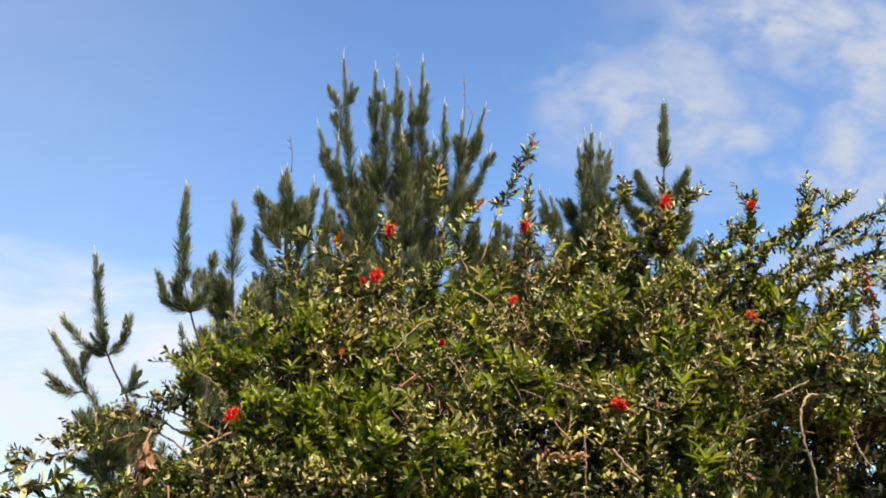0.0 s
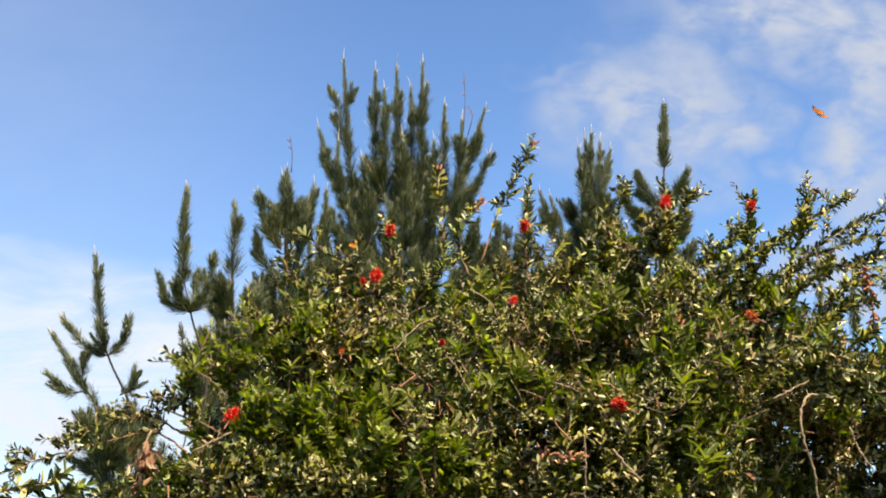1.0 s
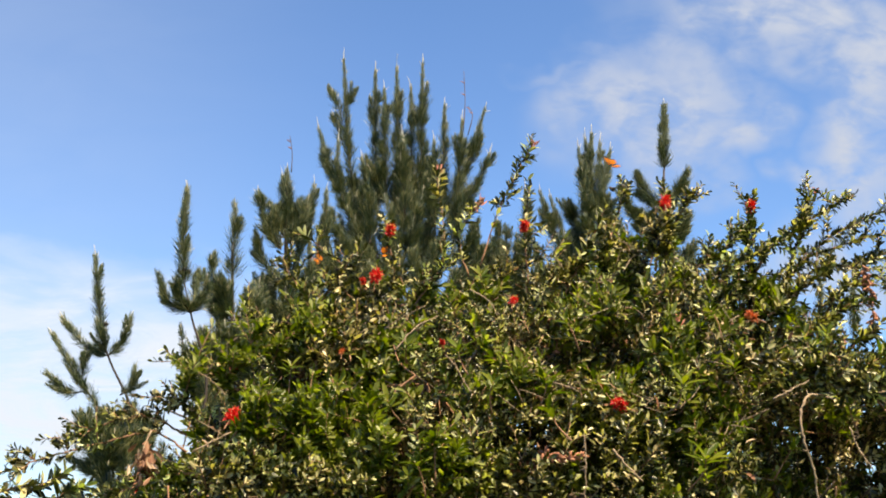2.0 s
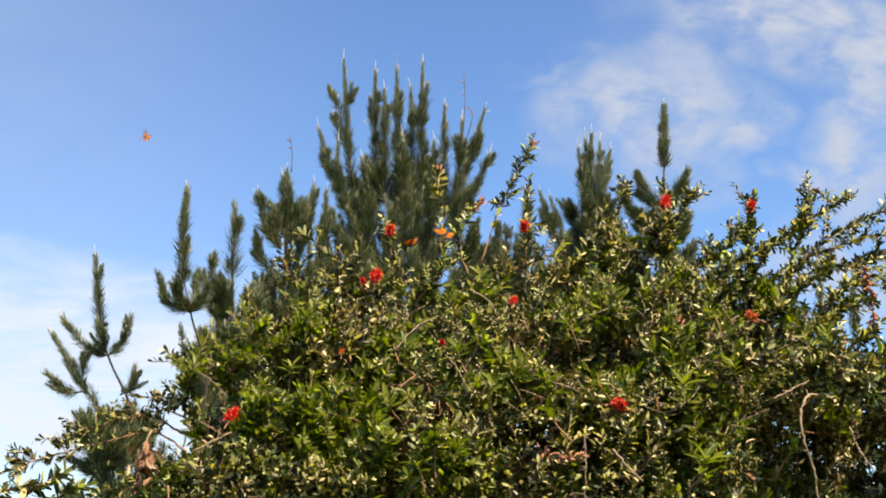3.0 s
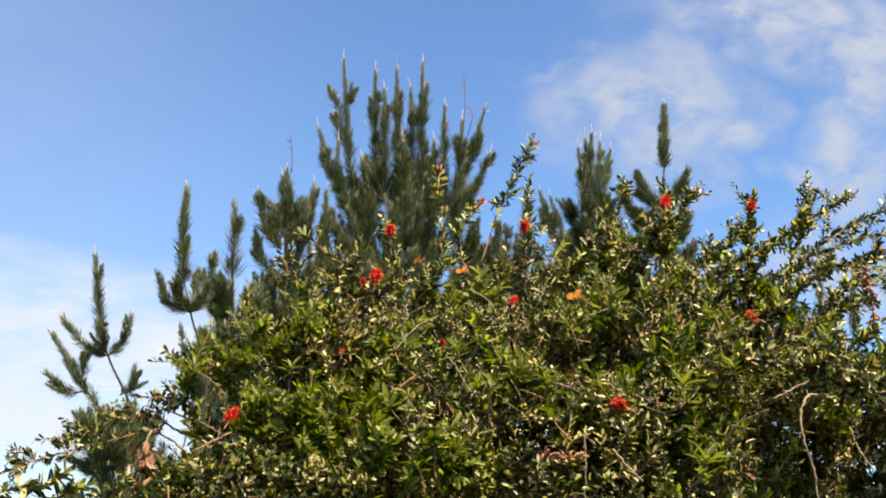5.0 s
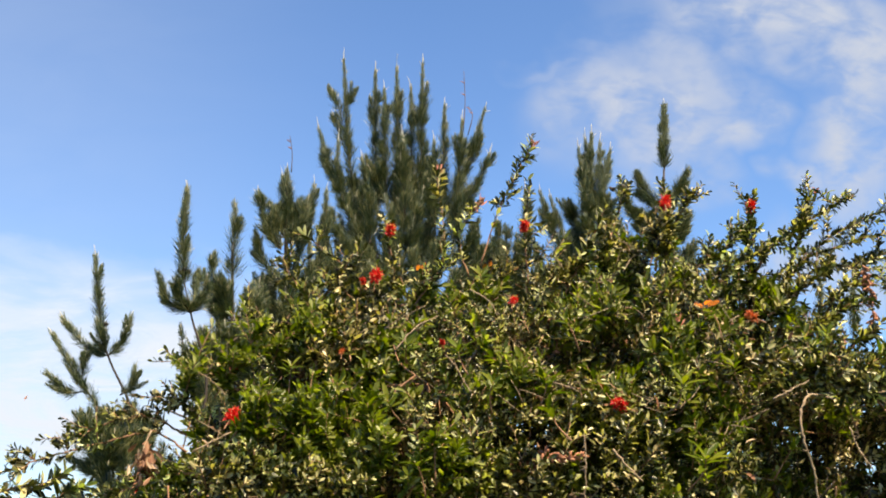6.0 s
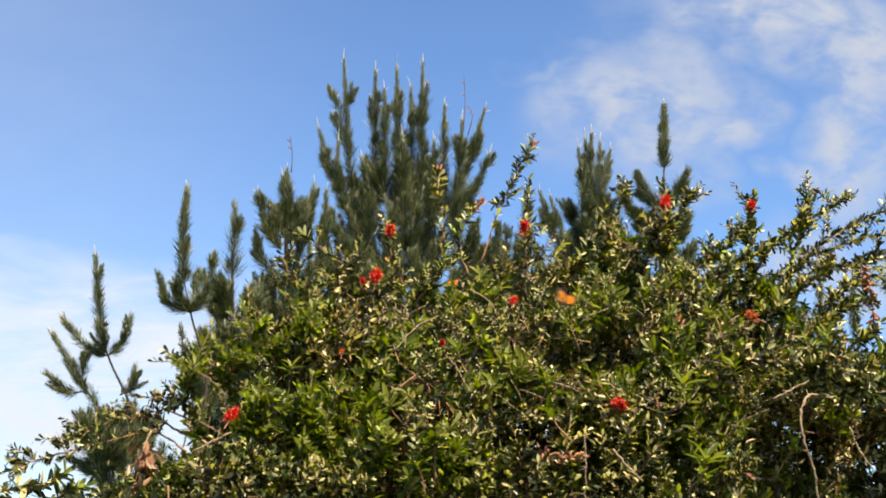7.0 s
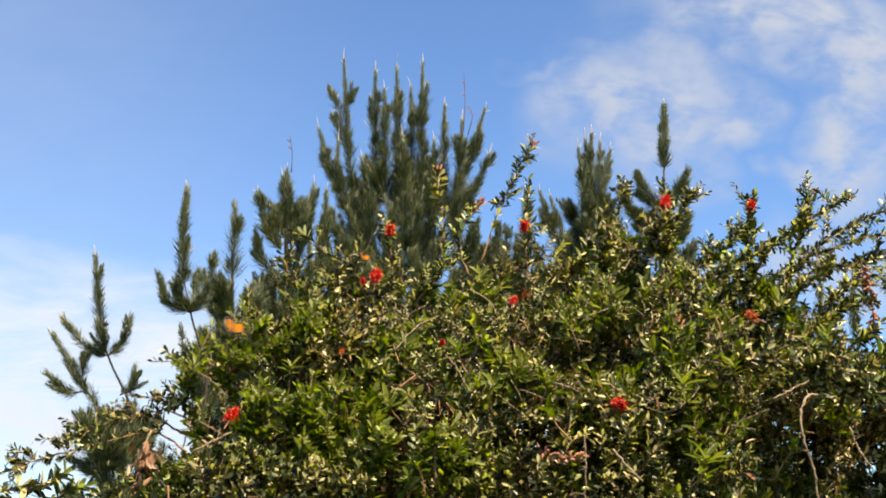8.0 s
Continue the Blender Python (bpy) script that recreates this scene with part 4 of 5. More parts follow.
    for root, pts in ((mid, ((0.223, 5.105, 1.865), (0.269, 5.075, 1.977), (0.353, 5.088, 2.093))), (mid, ((0.408, 5.1, 1.865), (0.384, 5.067, 1.954), (0.27, 5.08, 2.046))), (mid, ((0.502, 5.107, 1.865), (0.468, 5.096, 1.979), (0.534, 5.124, 2.144))),
                      (mid, ((0.641, 5.112, 1.865), (0.678, 5.085, 2.001), (0.654, 5.132, 2.168))), (right, ((0.778, 5.096, 1.864), (0.803, 5.068, 1.999), (0.906, 5.09, 2.14))), (right, ((0.759, 5.106, 1.911), (0.738, 5.086, 2.047), (0.796, 5.119, 2.214))),
                      (mid, ((0.13, 5.115, 1.888), (0.154, 5.092, 2.024), (0.109, 5.126, 2.167))), (left, ((-0.647, 5.442, 2.481), (-0.637, 5.543, 2.655), (-0.737, 5.88, 2.889))), (left, ((-0.483, 5.331, 2.413), (-0.531, 5.406, 2.578), (-0.512, 5.572, 2.768))), (mid, ((-0.415, 5.394, 2.524), (-0.448, 5.462, 2.666), (-0.601, 5.663, 2.787))),
                      (left, ((-0.565, 5.392, 2.473), (-0.585, 5.432, 2.582), (-0.677, 5.643, 2.728))), (mid, ((0.518, 5.188, 2.198), (0.615, 5.174, 2.292), (0.725, 5.122, 2.214)))):
        leafy_branch(root, pts, rng, thick=0.004, leaf=0.046, gap=0.006, bare=0.05)
    for pts in (((-2.293, 6.6, 1.943), (-2.138, 6.6, 2.067), (-2.013, 6.6, 2.126)), ((-2.17, 6.6, 1.913), (-2, 6.6, 2.031), (-1.911, 6.6, 2.055)), ((-2.418, 6.6, 2.001), (-2.273, 6.6, 2.055), (-2.151, 6.6, 2.046))):
        leafy_branch(left, pts, rng, thick=0.004, leaf=0.085, gap=0.02, bare=0.0, side=0)
    for pts in (((1.536, 5.20, 2.296), (1.690, 5.12, 2.409), (1.875, 5.10, 2.474)),
                ((1.493, 5.20, 2.368), (1.647, 5.12, 2.477), (1.831, 5.10, 2.595)),
                ((1.685, 5.20, 2.344), (1.781, 5.12, 2.357), (1.946, 5.10, 2.414)),
                ((1.374, 5.20, 2.393), (1.524, 5.12, 2.429), (1.670, 5.10, 2.542)),
                ((1.130, 5.20, 2.368), (1.237, 5.12, 2.441), (1.402, 5.10, 2.474))):
        leafy_branch(right, pts, rng, thick=0.004, leaf=0.05, gap=0.006, bare=0.05)
    for pts in (((1.205, 5.55, 2.871), (1.343, 5.55, 2.980), (1.509, 5.55, 3.076)),
                ((1.514, 5.55, 2.763), (1.682, 5.55, 2.898), (1.822, 5.55, 2.994)),
                ((1.049, 5.55, 2.925), (1.185, 5.55, 3.007), (1.321, 5.55, 3.049)),
                ((1.664, 5.55, 2.657), (1.831, 5.55, 2.777), (1.995, 5.55, 2.844)),
                ((0.973, 5.55, 3.007), (1.018, 5.55, 3.118), (1.062, 5.55, 3.215))):
        leafy_branch(right, pts, rng, thick=0.0045, leaf=0.045, bare=0.05)
    for pts in (((-0.606, 5.70, 2.836), (-0.527, 5.70, 2.947), (-0.448, 5.70, 3.045)),
                ((-0.390, 5.70, 2.850), (-0.500, 5.70, 2.928), (-0.609, 5.70, 2.956)),
                ((-0.173, 5.70, 2.850), (-0.065, 5.70, 2.975), (0.044, 5.70, 3.045)),
                ((0.043, 5.70, 2.795), (0.125, 5.70, 2.919), (0.234, 5.70, 2.989)),
                ((0.260, 5.70, 2.892), (0.316, 5.70, 3.003), (0.481, 5.70, 3.088)),
                ((0.477, 5.70, 2.892), (0.589, 5.70, 3.012), (0.727, 5.70, 3.074)),
                ((-0.335, 5.70, 2.795), (-0.255, 5.70, 2.905), (-0.229, 5.70, 3.045))):
        leafy_branch(mid, pts, rng, thick=0.0035, leaf=0.04, gap=0.0055, bare=0.05, side=10)
    for pts in (((-0.867, 5.20, 2.022), (-0.793, 5.15, 2.135), (-0.745, 5.12, 2.249)),
                ((-0.639, 5.20, 1.951), (-0.578, 5.15, 2.088), (-0.530, 5.12, 2.202)),
                ((-0.425, 5.20, 1.951), (-0.454, 5.15, 2.076), (-0.501, 5.12, 2.167)),
                ((-0.779, 5.20, 1.905), (-0.670, 5.15, 2.017), (-0.574, 5.12, 2.068)),
                ((-0.920, 5.20, 2.128), (-0.844, 5.15, 2.217), (-0.784, 5.12, 2.333)),
                ((-0.681, 5.20, 2.152), (-0.630, 5.15, 2.253), (-0.558, 5.12, 2.333))):
        leafy_branch(left, pts, rng, thick=0.004, leaf=0.062, gap=0.008, bare=0.05, side=8, spread=0.12, fresh=True)
    for pts in (((-0.321, 5.06, 1.919), (-0.281, 5.03, 2.031), (-0.216, 5.00, 2.108)),
                ((-0.148, 5.06, 1.908), (-0.090, 5.03, 2.008), (-0.055, 5.00, 2.119)),
                ((-0.032, 5.06, 1.953), (0.014, 5.03, 2.019), (0.071, 5.00, 2.085)),
                ((-0.335, 5.06, 2.091), (-0.288, 5.03, 2.180), (-0.311, 5.00, 2.281))):
        leafy_branch(mid, pts, rng, thick=0.004, leaf=0.062, gap=0.008, bare=0.05, side=8, spread=0.12, fresh=True)
    for pts in (((-0.938, 5.50, 2.529), (-0.882, 5.45, 2.606), (-0.808, 5.45, 2.685)),
                ((-1.034, 5.50, 2.374), (-0.973, 5.45, 2.469), (-0.905, 5.45, 2.529)),
                ((-0.784, 5.50, 2.529), (-0.724, 5.45, 2.624), (-0.629, 5.45, 2.703)),
                ((-1.182, 5.50, 2.374), (-1.140, 5.45, 2.444), (-1.108, 5.45, 2.513)),
                ((-0.680, 5.50, 2.503), (-0.612, 5.45, 2.580), (-0.571, 5.45, 2.658))):
        leafy_branch(left, pts, rng, thick=0.004, leaf=0.058, gap=0.008, bare=0.05, side=8, spread=0.12, fresh=True)
    for pts in (((-0.871, 4.98, 1.892), (-0.797, 4.95, 1.963), (-0.690, 4.95, 2.008)),
                ((-0.711, 4.98, 1.870), (-0.597, 4.95, 1.941), (-0.507, 4.95, 1.968)),
                ((-0.986, 4.98, 1.914), (-0.893, 4.95, 1.986), (-0.804, 4.95, 2.030)),
                ((-0.507, 4.98, 1.870), (-0.416, 4.95, 1.923), (-0.326, 4.95, 1.963)),
                ((-0.803, 4.98, 1.892), (-0.745, 4.95, 1.968), (-0.759, 4.95, 2.046))):
        leafy_branch(left, pts, rng, thick=0.004, leaf=0.046, gap=0.006, bare=0.05)
    # bare and dead stems
    for root, thick, pts in ((left, 0.004, ((-1.075, 5.45, 2.469), (-0.985, 5.45, 2.606), (-0.897, 5.45, 2.658), (-0.777, 5.5, 2.7))), (left, 0.006, ((-1.062, 5.2, 2.104), (-0.922, 5.2, 2.176), (-0.733, 5.2, 2.259))),
                             (left, 0.004, ((-1.097, 5.4, 2.474), (-1.039, 5.4, 2.444), (-0.966, 5.4, 2.373))), (mid, 0.004, ((-0.203, 5.15, 2.531), (-0.12, 5.2, 2.64), (-0.023, 5.3, 2.711))),
                             (mid, 0.004, ((0.009, 5, 2.485), (0.061, 5, 2.421), (0.112, 5, 2.327))), (mid, 0.004, ((0.566, 4.9, 2.142), (0.569, 4.9, 2.031), (0.56, 4.9, 1.876))),
                             (right, 0.006, ((0.686, 4.95, 2.091), (0.733, 4.9, 2.019), (0.793, 4.9, 1.96))), (right, 0.006, ((1.359, 5, 2.301), (1.436, 5, 2.339), (1.513, 5, 2.376))),
                             (right, 0.0075, ((1.609, 5.15, 2.337), (1.524, 5.05, 2.323), (1.468, 5, 2.246), (1.476, 5, 2.13), (1.519, 5.05, 2.021), (1.544, 5.1, 1.865))),
                             (right, 0.005, ((1.665, 5, 2.181), (1.694, 5, 2.096), (1.744, 5, 2.017)))):
        leafy_branch(root, pts, rng, thick=thick * 0.8, leaf=0, material=PALE)
    # flowers
    flowers(mid, [((-0.261, 5.75, 3.23), 0.075, 0), ((-0.321, 5.6, 2.962), 0.085, 0), ((-0.38, 5.65, 2.952), 0.045, 0), ((0.393, 5.65, 3.224), 0.07, 0), ((0.322, 5.47, 2.818), 0.055, 0),
                  ((-0.454, 5.399, 2.571), 0.045, 1), ((-0.003, 5.384, 2.604), 0.04, 0), ((0.689, 5.238, 2.399), 0.03, 0)], rng)
    flowers(right, [((1.04, 5.45, 3.282), 0.085, 0), ((1.491, 5.65, 3.327), 0.075, 0), ((1.407, 5.405, 2.728), 0.075, 1), ((0.749, 5.1, 2.287), 0.085, 0)], rng)
    flowers(left, [((-0.927, 5.349, 2.271), 0.10, 0), ((-1.017, 5.87, 2.57), 0.055, 0), ((-1.396, 5.621, 1.977), 0.045, 0)], rng)
    # fresh rosettes
    for root, rows in ((left, (((-0.577, 5.214, 2.249), 0.075), ((-0.667, 5.398, 2.474), 0.06), ((-0.795, 5.433, 2.403), 0.06), ((-1.216, 5.87, 2.495), 0.06), ((-0.892, 5.702, 2.55), 0.06))),
                       (mid, (((0.424, 5.1, 2.378), 0.07), ((0.443, 5.08, 2.237), 0.075), ((0.433, 5.142, 2.336), 0.085), ((-0.033, 5.085, 2.116), 0.085), ((-0.102, 5.061, 2.022), 0.08), ((-0.227, 5.201, 2.296), 0.075), ((0.065, 5.302, 2.534), 0.08), ((0.208, 5.193, 2.367), 0.065),
                              ((-0.161, 5.355, 2.568), 0.06), ((-0.451, 5.26, 2.377), 0.06), ((0.177, 5.629, 2.944), 0.06), ((-0.267, 5.9, 3.228), 0.05), ((0.549, 5.376, 2.675), 0.06))),
                       (right, (((1.053, 5.031, 2.042), 0.09), ((0.993, 5.123, 2.357), 0.085), ((1.756, 5.356, 2.317), 0.08), ((1.841, 5.295, 2.382), 0.075), ((1.225, 5.174, 2.438), 0.065),
                                ((1.526, 5.473, 2.131), 0.07), ((1.865, 5.261, 2.501), 0.08), ((1.165, 5.281, 2.707), 0.06), ((1.662, 5.294, 2.608), 0.06)))):
        for place, size in rows:
            rosette(root, place, rng, size)
    # old seed heads and husks
    capsules(right, ((1.975, 5.55, 3.007), (1.997, 5.55, 2.871), (2.001, 5.55, 2.657)), rng, 90, 0.0085)
    capsules(right, ((1.634, 5.239, 2.473), (1.71, 5.266, 2.54), (1.774, 5.296, 2.596)), rng, 60, 0.006)
    # a withered spray hanging from a broken twig
    o = np.array(left.location)
    spray = part("dead_twig", mesh_from(*tube(smooth_path([np.array(q) - o for q in ((-1.3, 5.45, 2.223), (-1.327, 5.42, 2.125), (-1.347, 5.4, 1.977))], 5), 0.005, 0.003, 6), PALE), left)
    k = 95
    f = rng.random((k, 1))
    at = (np.array((-1.298, 5.4, 2.148)) * (1 - f) + np.array((-1.32, 5.38, 2.024)) * f) - o + rng.normal(size=(k, 3)) * 0.02
    ln = 0.035 + 0.035 * rng.random(k)
    part("withered_foliage", mesh_from(*blades(at, rng.normal(size=(k, 3)) * 0.5 + np.array([0.1, 0, -0.9]), rng.normal(size=(k, 3)), ln, ln * 0.17, 0.3 * rng.normal(size=k)), DRY), spray,
         "dry curled brown leaves", kind="stuff")
    capsules(mid, ((0.408, 5.051, 2.090), (0.478, 5.051, 2.062), (0.573, 5.066, 2.077)), rng, 44, 0.009)
    capsules(mid, ((0.245, 5.077, 1.977), (0.341, 5.089, 2.046), (0.386, 5.077, 2.000)), rng, 44, 0.008)
    leafy_branch(mid, ((0.085, 5.219, 1.889), (0.324, 5.215, 1.936), (0.562, 5.222, 1.918), (0.752, 5.214, 1.95)), rng, thick=0.018, leaf=0, material=LIMB)
    for root, place in ((mid, (0.457, 5.8, 3.713)), (mid, (0.189, 5.8, 3.408)), (mid, (-0.029, 5.9, 3.602)), (right, (1.836, 5.75, 3.439)), (right, (1.301, 5.6, 2.987)), (right, (1.038, 5.274, 2.68))):
        p = np.array(place) - np.array(root.location)
        k = 9
        lv = blades(p + rng.normal(size=(k, 3)) * 0.008 - np.array([0, 0, 0.02]), rng.normal(size=(k, 3)) * 0.35 + np.array([0.2, 0, 1]), rng.normal(size=(k, 3)),
                    0.03 + 0.02 * rng.random(k), np.full(k, 0.005), np.zeros(k))
        part("new_leaf_tuft", mesh_from(*lv, PINK), root, "pinkish new leaves at a shoot tip", kind="stuff")
    capsules(mid, ((0.17, 5.75, 3.34), (0.184, 5.75, 3.398)), rng, 10, 0.007)
    capsules(mid, ((0.409, 5.8, 3.613), (0.457, 5.8, 3.71)), rng, 12, 0.006)


hedge()


# ---- butterflies ----
def wing_material():
    m, nt, b, out = mat("orange_wing")
    tex = nt.nodes.new("ShaderNodeTexCoord").outputs["Object"]
    n = node(nt, "TexNoise", Scale=120.0, Detail=3.0)
    nt.links.new(tex, n.inputs["Vector"])
    col = ramp(nt, n.outputs[0], [(0.3, (0.50, 0.135, 0.004)), (0.7, (0.66, 0.22, 0.008))])
    nt.links.new(col, b.inputs["Base Color"])
    b.inputs["Roughness"].default_value = 0.9
    b.inputs["Specular IOR Level"].default_value = 0.05
    tr = nt.nodes.new("ShaderNodeBsdfTranslucent")
    nt.links.new(col, tr.inputs[0])
    ms = node(nt, "MixShader", Fac=0.3)
    nt.links.new(b.outputs[0], ms.inputs[1])
    nt.links.new(tr.outputs[0], ms.inputs[2])
    nt.links.new(ms.outputs[0], out.inputs[0])
    return m


WING = wing_material()
UNDER = leafy("wing_underside", [(0.0, (0.62, 0.20, 0.006)), (1.0, (0.78, 0.31, 0.02))], 0.9, 0.3, (1.2, 0.8, 0.3), 0.05)
BLACK = bark("black_scales", (0.008, 0.006, 0.005), (0.03, 0.022, 0.018), 200)
FORE = [(x * 1.0, y * 1.25) for x, y in [(0.012, 0.0), (0.024, 0.020), (0.030, 0.040), (0.026, 0.050), (0.016, 0.048), (0.006, 0.036), (-0.002, 0.020), (-0.004, 0.002)]]
HIND = [(x * 0.95, y * 1.1) for x, y in [(0.002, 0.0), (0.004, 0.022), (-0.004, 0.034), (-0.018, 0.036), (-0.030, 0.026), (-0.032, 0.012), (-0.022, 0.0)]]


def wing_meshes(outline, side, thick=0.0005):
    """The coloured panel of a wing, and its dark rim with veins."""
    n = len(outline)
    cx, cy = sum(p[0] for p in outline) / n, sum(p[1] for p in outline) / n
    # the dark border is broad at the tip of the forewing
    reach = max(y for x, y in outline)
    keep = [0.81 - (0.22 if reach > 0.05 else 0.06) * max(0.0, y / reach - 0.6) / 0.4 for x, y in outline]
    inner = [(cx + (x - cx) * k, cy + (y - cy) * k) for (x, y), k in zip(outline, keep)]

    def slab(loops, h):
        v, f = [], []
        for ring in loops:
            k, m = len(v), len(ring)
            v += [(x, side * y, h) for x, y in ring] + [(x, side * y, -h) for x, y in ring]
            f += [tuple(k + i for i in range(m)), tuple(k + m + i for i in reversed(range(m)))]
            f += [(k + i, k + m + i, k + m + (i + 1) % m, k + (i + 1) % m) for i in range(m)]
        return v, f
    panel = slab([inner], thick * 0.5)
    rim = [[outline[i], outline[(i + 1) % n], inner[(i + 1) % n], inner[i]] for i in range(n)]
    hx, hy = outline[0][0] * 0.6, 0.001
    for i in range(1, n - 1):
        x, y = inner[i]
        rim.append([(hx - 0.0004, hy), (x - 0.0006, y), (x + 0.0006, y), (hx + 0.0004, hy)])
    return mesh_from(*panel, [WING, UNDER], [0, 1] + [0] * (len(panel[1]) - 2), smooth=False), mesh_from(*slab(rim, thick * 0.8), BLACK, smooth=False)


WINGS = {(k, s): wing_meshes(o, s) for k, o in (("forewing", FORE), ("hindwing", HIND)) for s in (1, -1)}


def butterfly(label):
    root = tagged(new("butterfly"), label, "butterfly", group="butterflies over the hedge")
    path = np.stack([np.linspace(-0.022, 0.014, 9), np.zeros(9), 0.002 * np.sin(np.linspace(0, 3, 9))], 1)
    v, t = tube(path, 0.003, 0.003, 7)
    ring = v[:63].reshape(9, 7, 3)
    for j, g in enumerate((0.35, 0.55, 0.7, 0.75, 0.7, 1.0, 1.05, 0.7, 0.55)):
        ring[j] = path[j] + (ring[j] - path[j]) * g
    body = part("body", mesh_from(v, t, BLACK), root, "slim black body")
    for s in (1, -1):
        part("antenna", mesh_from(*tube(smooth_path([(0.014, 0.001 * s, 0), (0.020, 0.004 * s, 0.004), (0.027, 0.007 * s, 0.006)], 3), 0.0003, 0.0006, 4), BLACK), body)
    made = []
    for s in (1, -1):
        for kind in ("hindwing", "forewing"):
            panel, rim = WINGS[kind, s]
            w = part(kind, panel, root, "orange wing with black rim and veins")
            part("wing_rim", rim, w)
            made.append((w, s, kind))
    return root, made


def fly(label, places, beat, phase, lift=22, swing=48, bank_=62, glides=()):
    """Keys a butterfly along its places (seconds, x, y, z), nose along its way; it beats its wings and, in the glides, holds them up."""
    root, wings = butterfly(label)
    ts = np.array([p[0] for p in places])
    xyz = np.array([p[1:] for p in places])
    rows = []
    grid = np.arange(0, 81) / 10

    def held(t):
        return max([min(1, max(0, (t - a0) / 0.2)) * min(1, max(0, (a1 - t) / 0.2)) for a0, a1 in glides] + [0])

    at = lambda t: np.array([np.interp(t, ts, xyz[:, k]) for k in range(3)])
    turn = None
    for t in grid:
        d = at(min(8, t + 0.45)) - at(max(0, t - 0.45))
        want = math.degrees(math.atan2(0.4 * d[1], d[0])) if np.linalg.norm(d[:2]) > 0.004 else (turn if turn is not None else 180)
        if turn is None:
            turn = want
        diff = (want - turn + 180) % 360 - 180
        turn += max(-25, min(25, diff))
        climb = math.degrees(math.atan2(d[2], max(0.05, np.linalg.norm(d[:2])))) * 0.5
        wob = 9 * sin(t * 7.1 + phase)
        roll = bank_ * (1 - held(t)) - 30 * held(t)
        p = at(t)
        rows.append((float(t), pose(p[0], p[1], p[2] + 0.006 * sin(t * tau * beat + phase), roll * cos(radians(turn)) + wob, -climb - 0.7 * roll * sin(radians(turn)), turn)))
    walk(root, rows)
    for w, s, kind in wings:
        lag = 0.35 if kind == "hindwing" else 0
        steps = []
        for k in range(121):
            t = k / 15
            hold = held(t)
            a = (1 - hold) * (lift + swing * sin(t * tau * beat + phase - lag)) + hold * (68 + 7 * sin(t * 9 + phase))
            steps.append((t, pose(0, s * 0.002, 0.001 if kind == "forewing" else 0.0, s * a, 0, 0)))
        walk(w, steps)


# spans in which the fluttering ones hold their wings up
REST = ((0.0, 0.7), (1.0, 1.6), (2.6, 3.1), (3.4, 4.1), (4.3, 5.2), (5.7, 6.35), (6.5, 7.2), (7.5, 8.3))


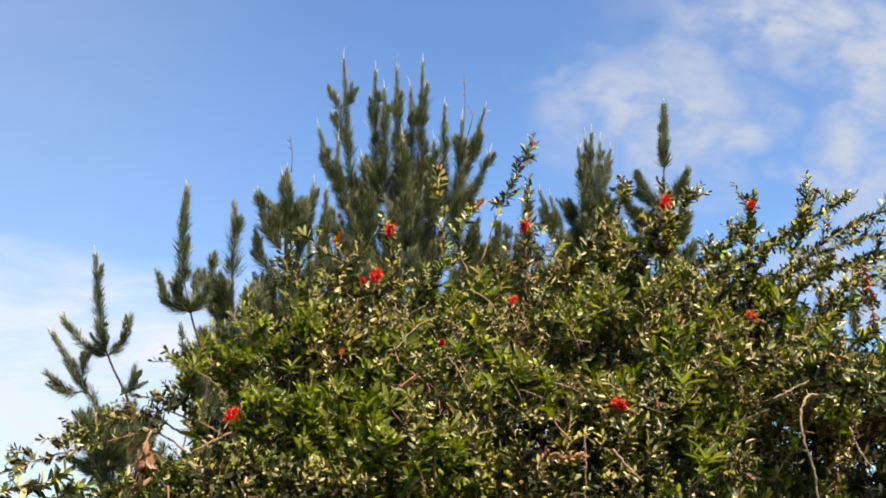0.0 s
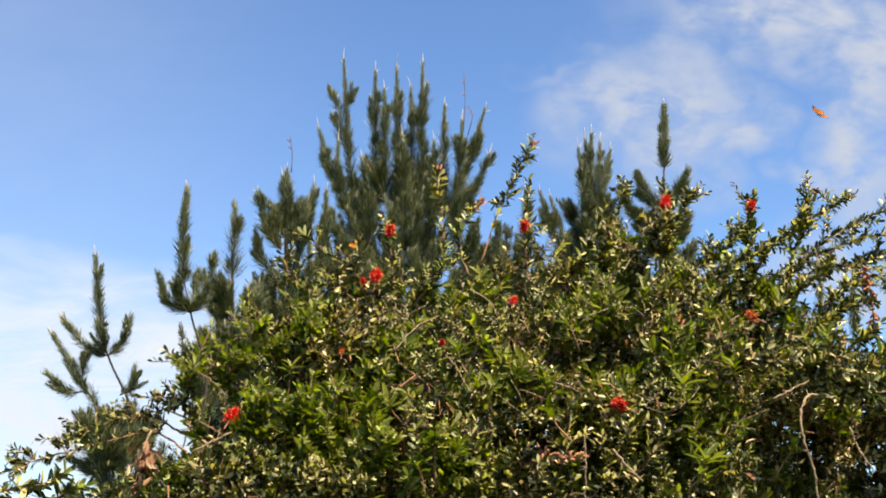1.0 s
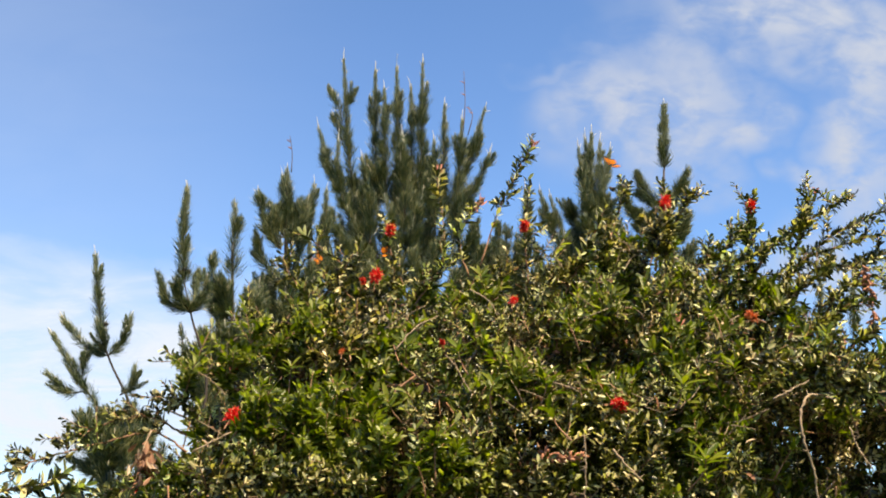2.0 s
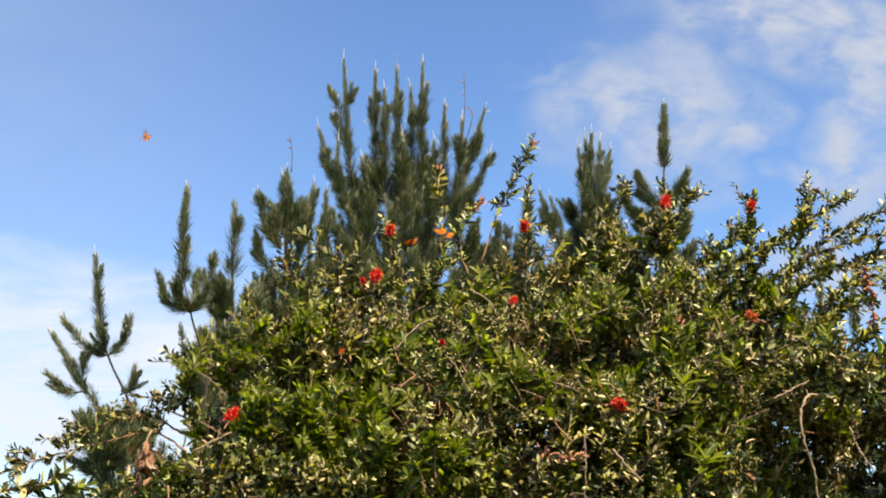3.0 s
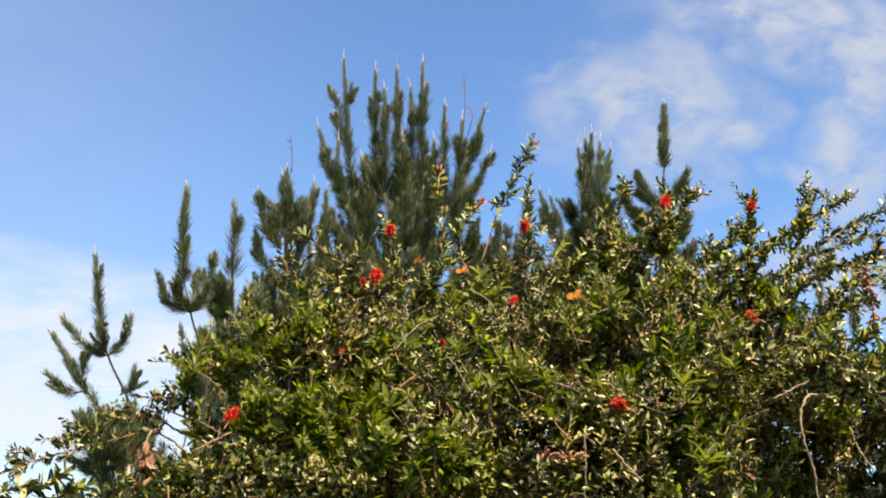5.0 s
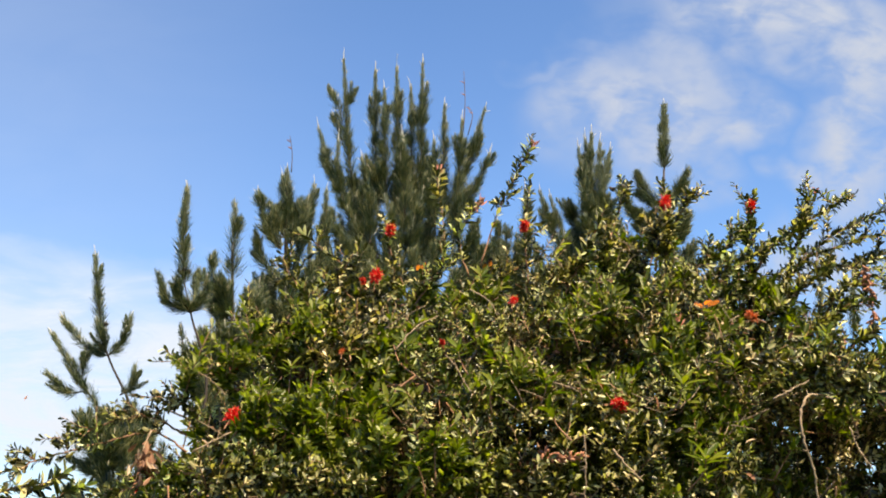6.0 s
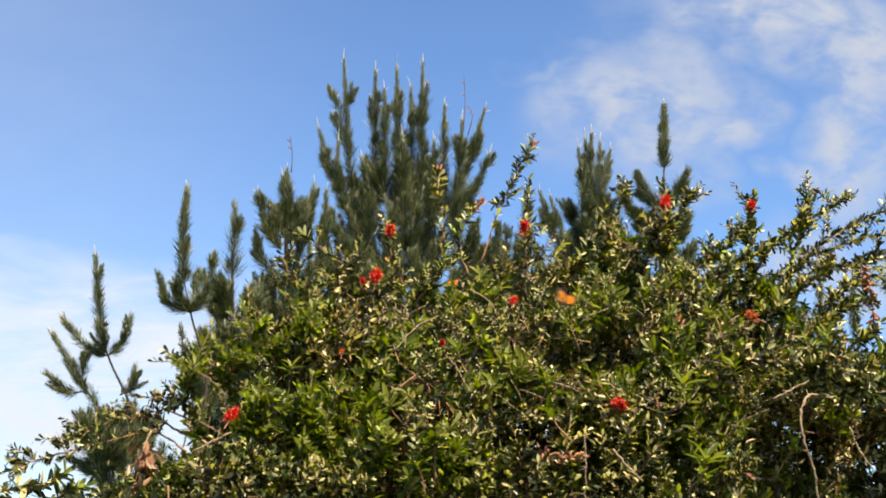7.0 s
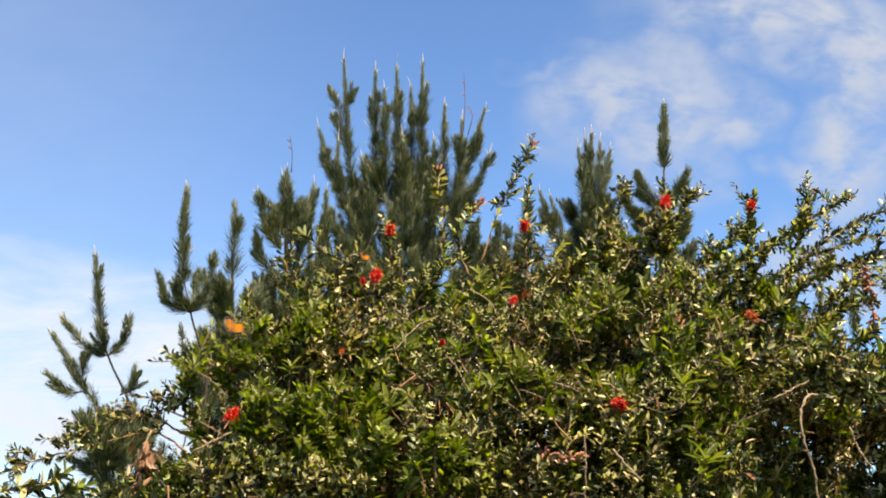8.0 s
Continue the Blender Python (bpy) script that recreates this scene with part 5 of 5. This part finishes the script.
def motions():
    # high cloud drifts slowly
    c = Vector(CLOUD_HIGH.location)
    walk(CLOUD_HIGH, [(0, pose(*c, 105, 0, 0)), (8, pose(c.x - 12, c.y, c.z + 6.5, 105, 0, 0))])
    fly("orange and black butterfly gliding over the hedge", [
        (0, 3.421, 6.800, 4.245), (0.8, 2.332, 6.400, 4.052), (1, 2.081, 6.300, 4.050), (1.2, 1.808, 6.214, 4.001), (1.4, 1.561, 6.129, 3.906), (1.5, 1.462, 6.086, 3.864),
        (1.6, 1.321, 6.043, 3.807), (1.7, 1.228, 6.000, 3.773), (2.3, 0.486, 5.673, 3.426), (2.8, 0.024, 5.400, 3.204), (3, 0.010, 5.283, 3.079), (3.2, -0.025, 5.167, 2.948),
        (3.4, -0.024, 5.050, 2.821), (3.6, -0.019, 4.983, 2.712), (3.8, 0.014, 4.917, 2.628), (4, 0.055, 4.850, 2.537), (4.2, 0.141, 4.821, 2.583), (4.4, 0.216, 4.793, 2.672),
        (4.5, 0.248, 4.779, 2.683), (4.7, 0.330, 4.750, 2.690), (5.2, 0.634, 4.591, 2.602), (5.8, 0.909, 4.400, 2.531), (5.9, 0.940, 4.364, 2.538), (6.1, 0.964, 4.293, 2.546),
        (6.3, 0.922, 4.221, 2.554), (6.5, 0.833, 4.150, 2.530), (6.7, 0.680, 4.090, 2.503), (6.8, 0.582, 4.060, 2.484), (6.9, 0.501, 4.030, 2.480), (7, 0.416, 4.000, 2.475),
        (7.1, 0.302, 3.970, 2.474), (7.2, 0.215, 3.940, 2.470), (7.3, 0.076, 3.910, 2.459), (7.4, -0.022, 3.880, 2.445), (7.5, -0.108, 3.850, 2.429), (7.6, -0.258, 3.830, 2.399),
        (7.7, -0.351, 3.810, 2.382), (7.8, -0.492, 3.790, 2.360), (8, -0.653, 3.750, 2.328)], 4.0, 0.2, glides=((0.45, 0.95), (1.2, 1.95), (2.15, 2.7), (3.5, 4.2), (4.8, 5.4), (6.2, 7.42), (7.55, 8.4)))
    fly("small orange butterfly crossing the clear sky", [
        (0, -0.488, 8.000, 3.161), (1.7, -0.545, 8.000, 3.258), (2.2, -1.076, 8.125, 3.985), (2.8, -1.968, 8.500, 4.643), (3.0, -2.203, 8.500, 4.728), (3.2, -2.511, 8.500, 4.830), (3.4, -2.849, 8.500, 4.893), (3.6, -3.199, 8.500, 4.901), (4.5, -4.697, 8.500, 4.974), (8, -6.266, 8.500, 5.019)], 4.0, 0.1)
    fly("orange butterfly fluttering beside a red flower", [
        (0, -0.567, 6.4, 3.356), (0.4, -0.549, 6.4, 3.398), (0.8, -0.493, 6.4, 3.36), (1.2, -0.445, 6.3, 3.276), (1.5, -0.36, 6.2, 3.203), (2.8, -0.191, 6.2, 3.283), (3.2, -0.161, 6.2, 3.264), (3.5, -0.114, 6.1, 3.189),
        (4.0, -0.029, 6, 3.074), (4.5, 0.026, 6, 3.062), (5.4, 0.149, 6, 3.08), (6.2, 0.253, 5.95, 3.085), (6.6, 0.29, 5.95, 3.091), (7.2, 0.335, 5.8, 2.996), (7.8, 0.366, 5.5, 2.86), (8, 0.383, 5.45, 2.822)], 4.0, 0.6, glides=REST)
    fly("orange butterfly hovering above the twigs", [
        (0, -0.160, 6.900, 2.996), (3.6, -0.183, 6.900, 3.030), (3.9, -0.170, 6.600, 3.209), (4.1, -0.16, 6.4, 3.255), (4.6, -0.15, 6.4, 3.245), (6.2, -0.12, 6.3, 3.154), (6.5, -0.081, 6.3, 3.151), (6.9, 0.03, 6.2, 3.062), (8, 0.201, 6.4, 3.003)], 4.0, 0.3, glides=REST)
    fly("orange butterfly passing among the pine tips", [
        (0, 5.787, 8, 3.51), (4.7, 3.154, 7.5, 3.576), (6.0, 1.408, 7.2, 3.587), (6.6, 0.847, 7, 3.57), (6.8, 0.666, 6.9, 3.549), (7.1, 0.386, 6.8, 3.476), (7.4, 0.116, 6.7, 3.392), (7.9, -0.361, 6.6, 3.323), (8, -0.44, 6.6, 3.3)], 4.0, 0.0, glides=REST)
    fly("small butterfly dropping down in front of a pine", [
        (0, -0.635, 15.6, 6.257), (5.8, -0.705, 15.4, 6.589), (6.3, -0.705, 12.6, 5.572), (6.5, -0.703, 12.5, 5.395), (7.2, -0.547, 12.2, 4.513), (8, -0.36, 12, 3.656)], 4.0, 0.8, glides=REST)
    fly("tiny far butterfly high in the sky", [
        (0, -7.739, 24, 22.312), (3.2, -4.841, 22, 12.75), (3.4, -4.553, 22, 12.139), (3.6, -4.153, 22, 11.429), (3.8, -3.677, 22, 10.835), (4.1, -3.028, 22, 10.471), (4.2, -2.873, 22, 10.401), (4.5, -2.499, 22, 10.308), (4.7, -2.291, 22, 10.284), (6, -0.912, 22, 9.867), (8, 0.708, 22, 8.727)], 4.0, 0.5)
    fly("tiny far butterfly before the cloud bank", [
        (0, -15.359, 26, 4.121), (5.8, -9.319, 26, 5.163), (6.1, -8.739, 26, 5.296), (6.5, -7.927, 26, 5.442), (8, -4.439, 26, 6.054)], 4.0, 0.2)


motions()
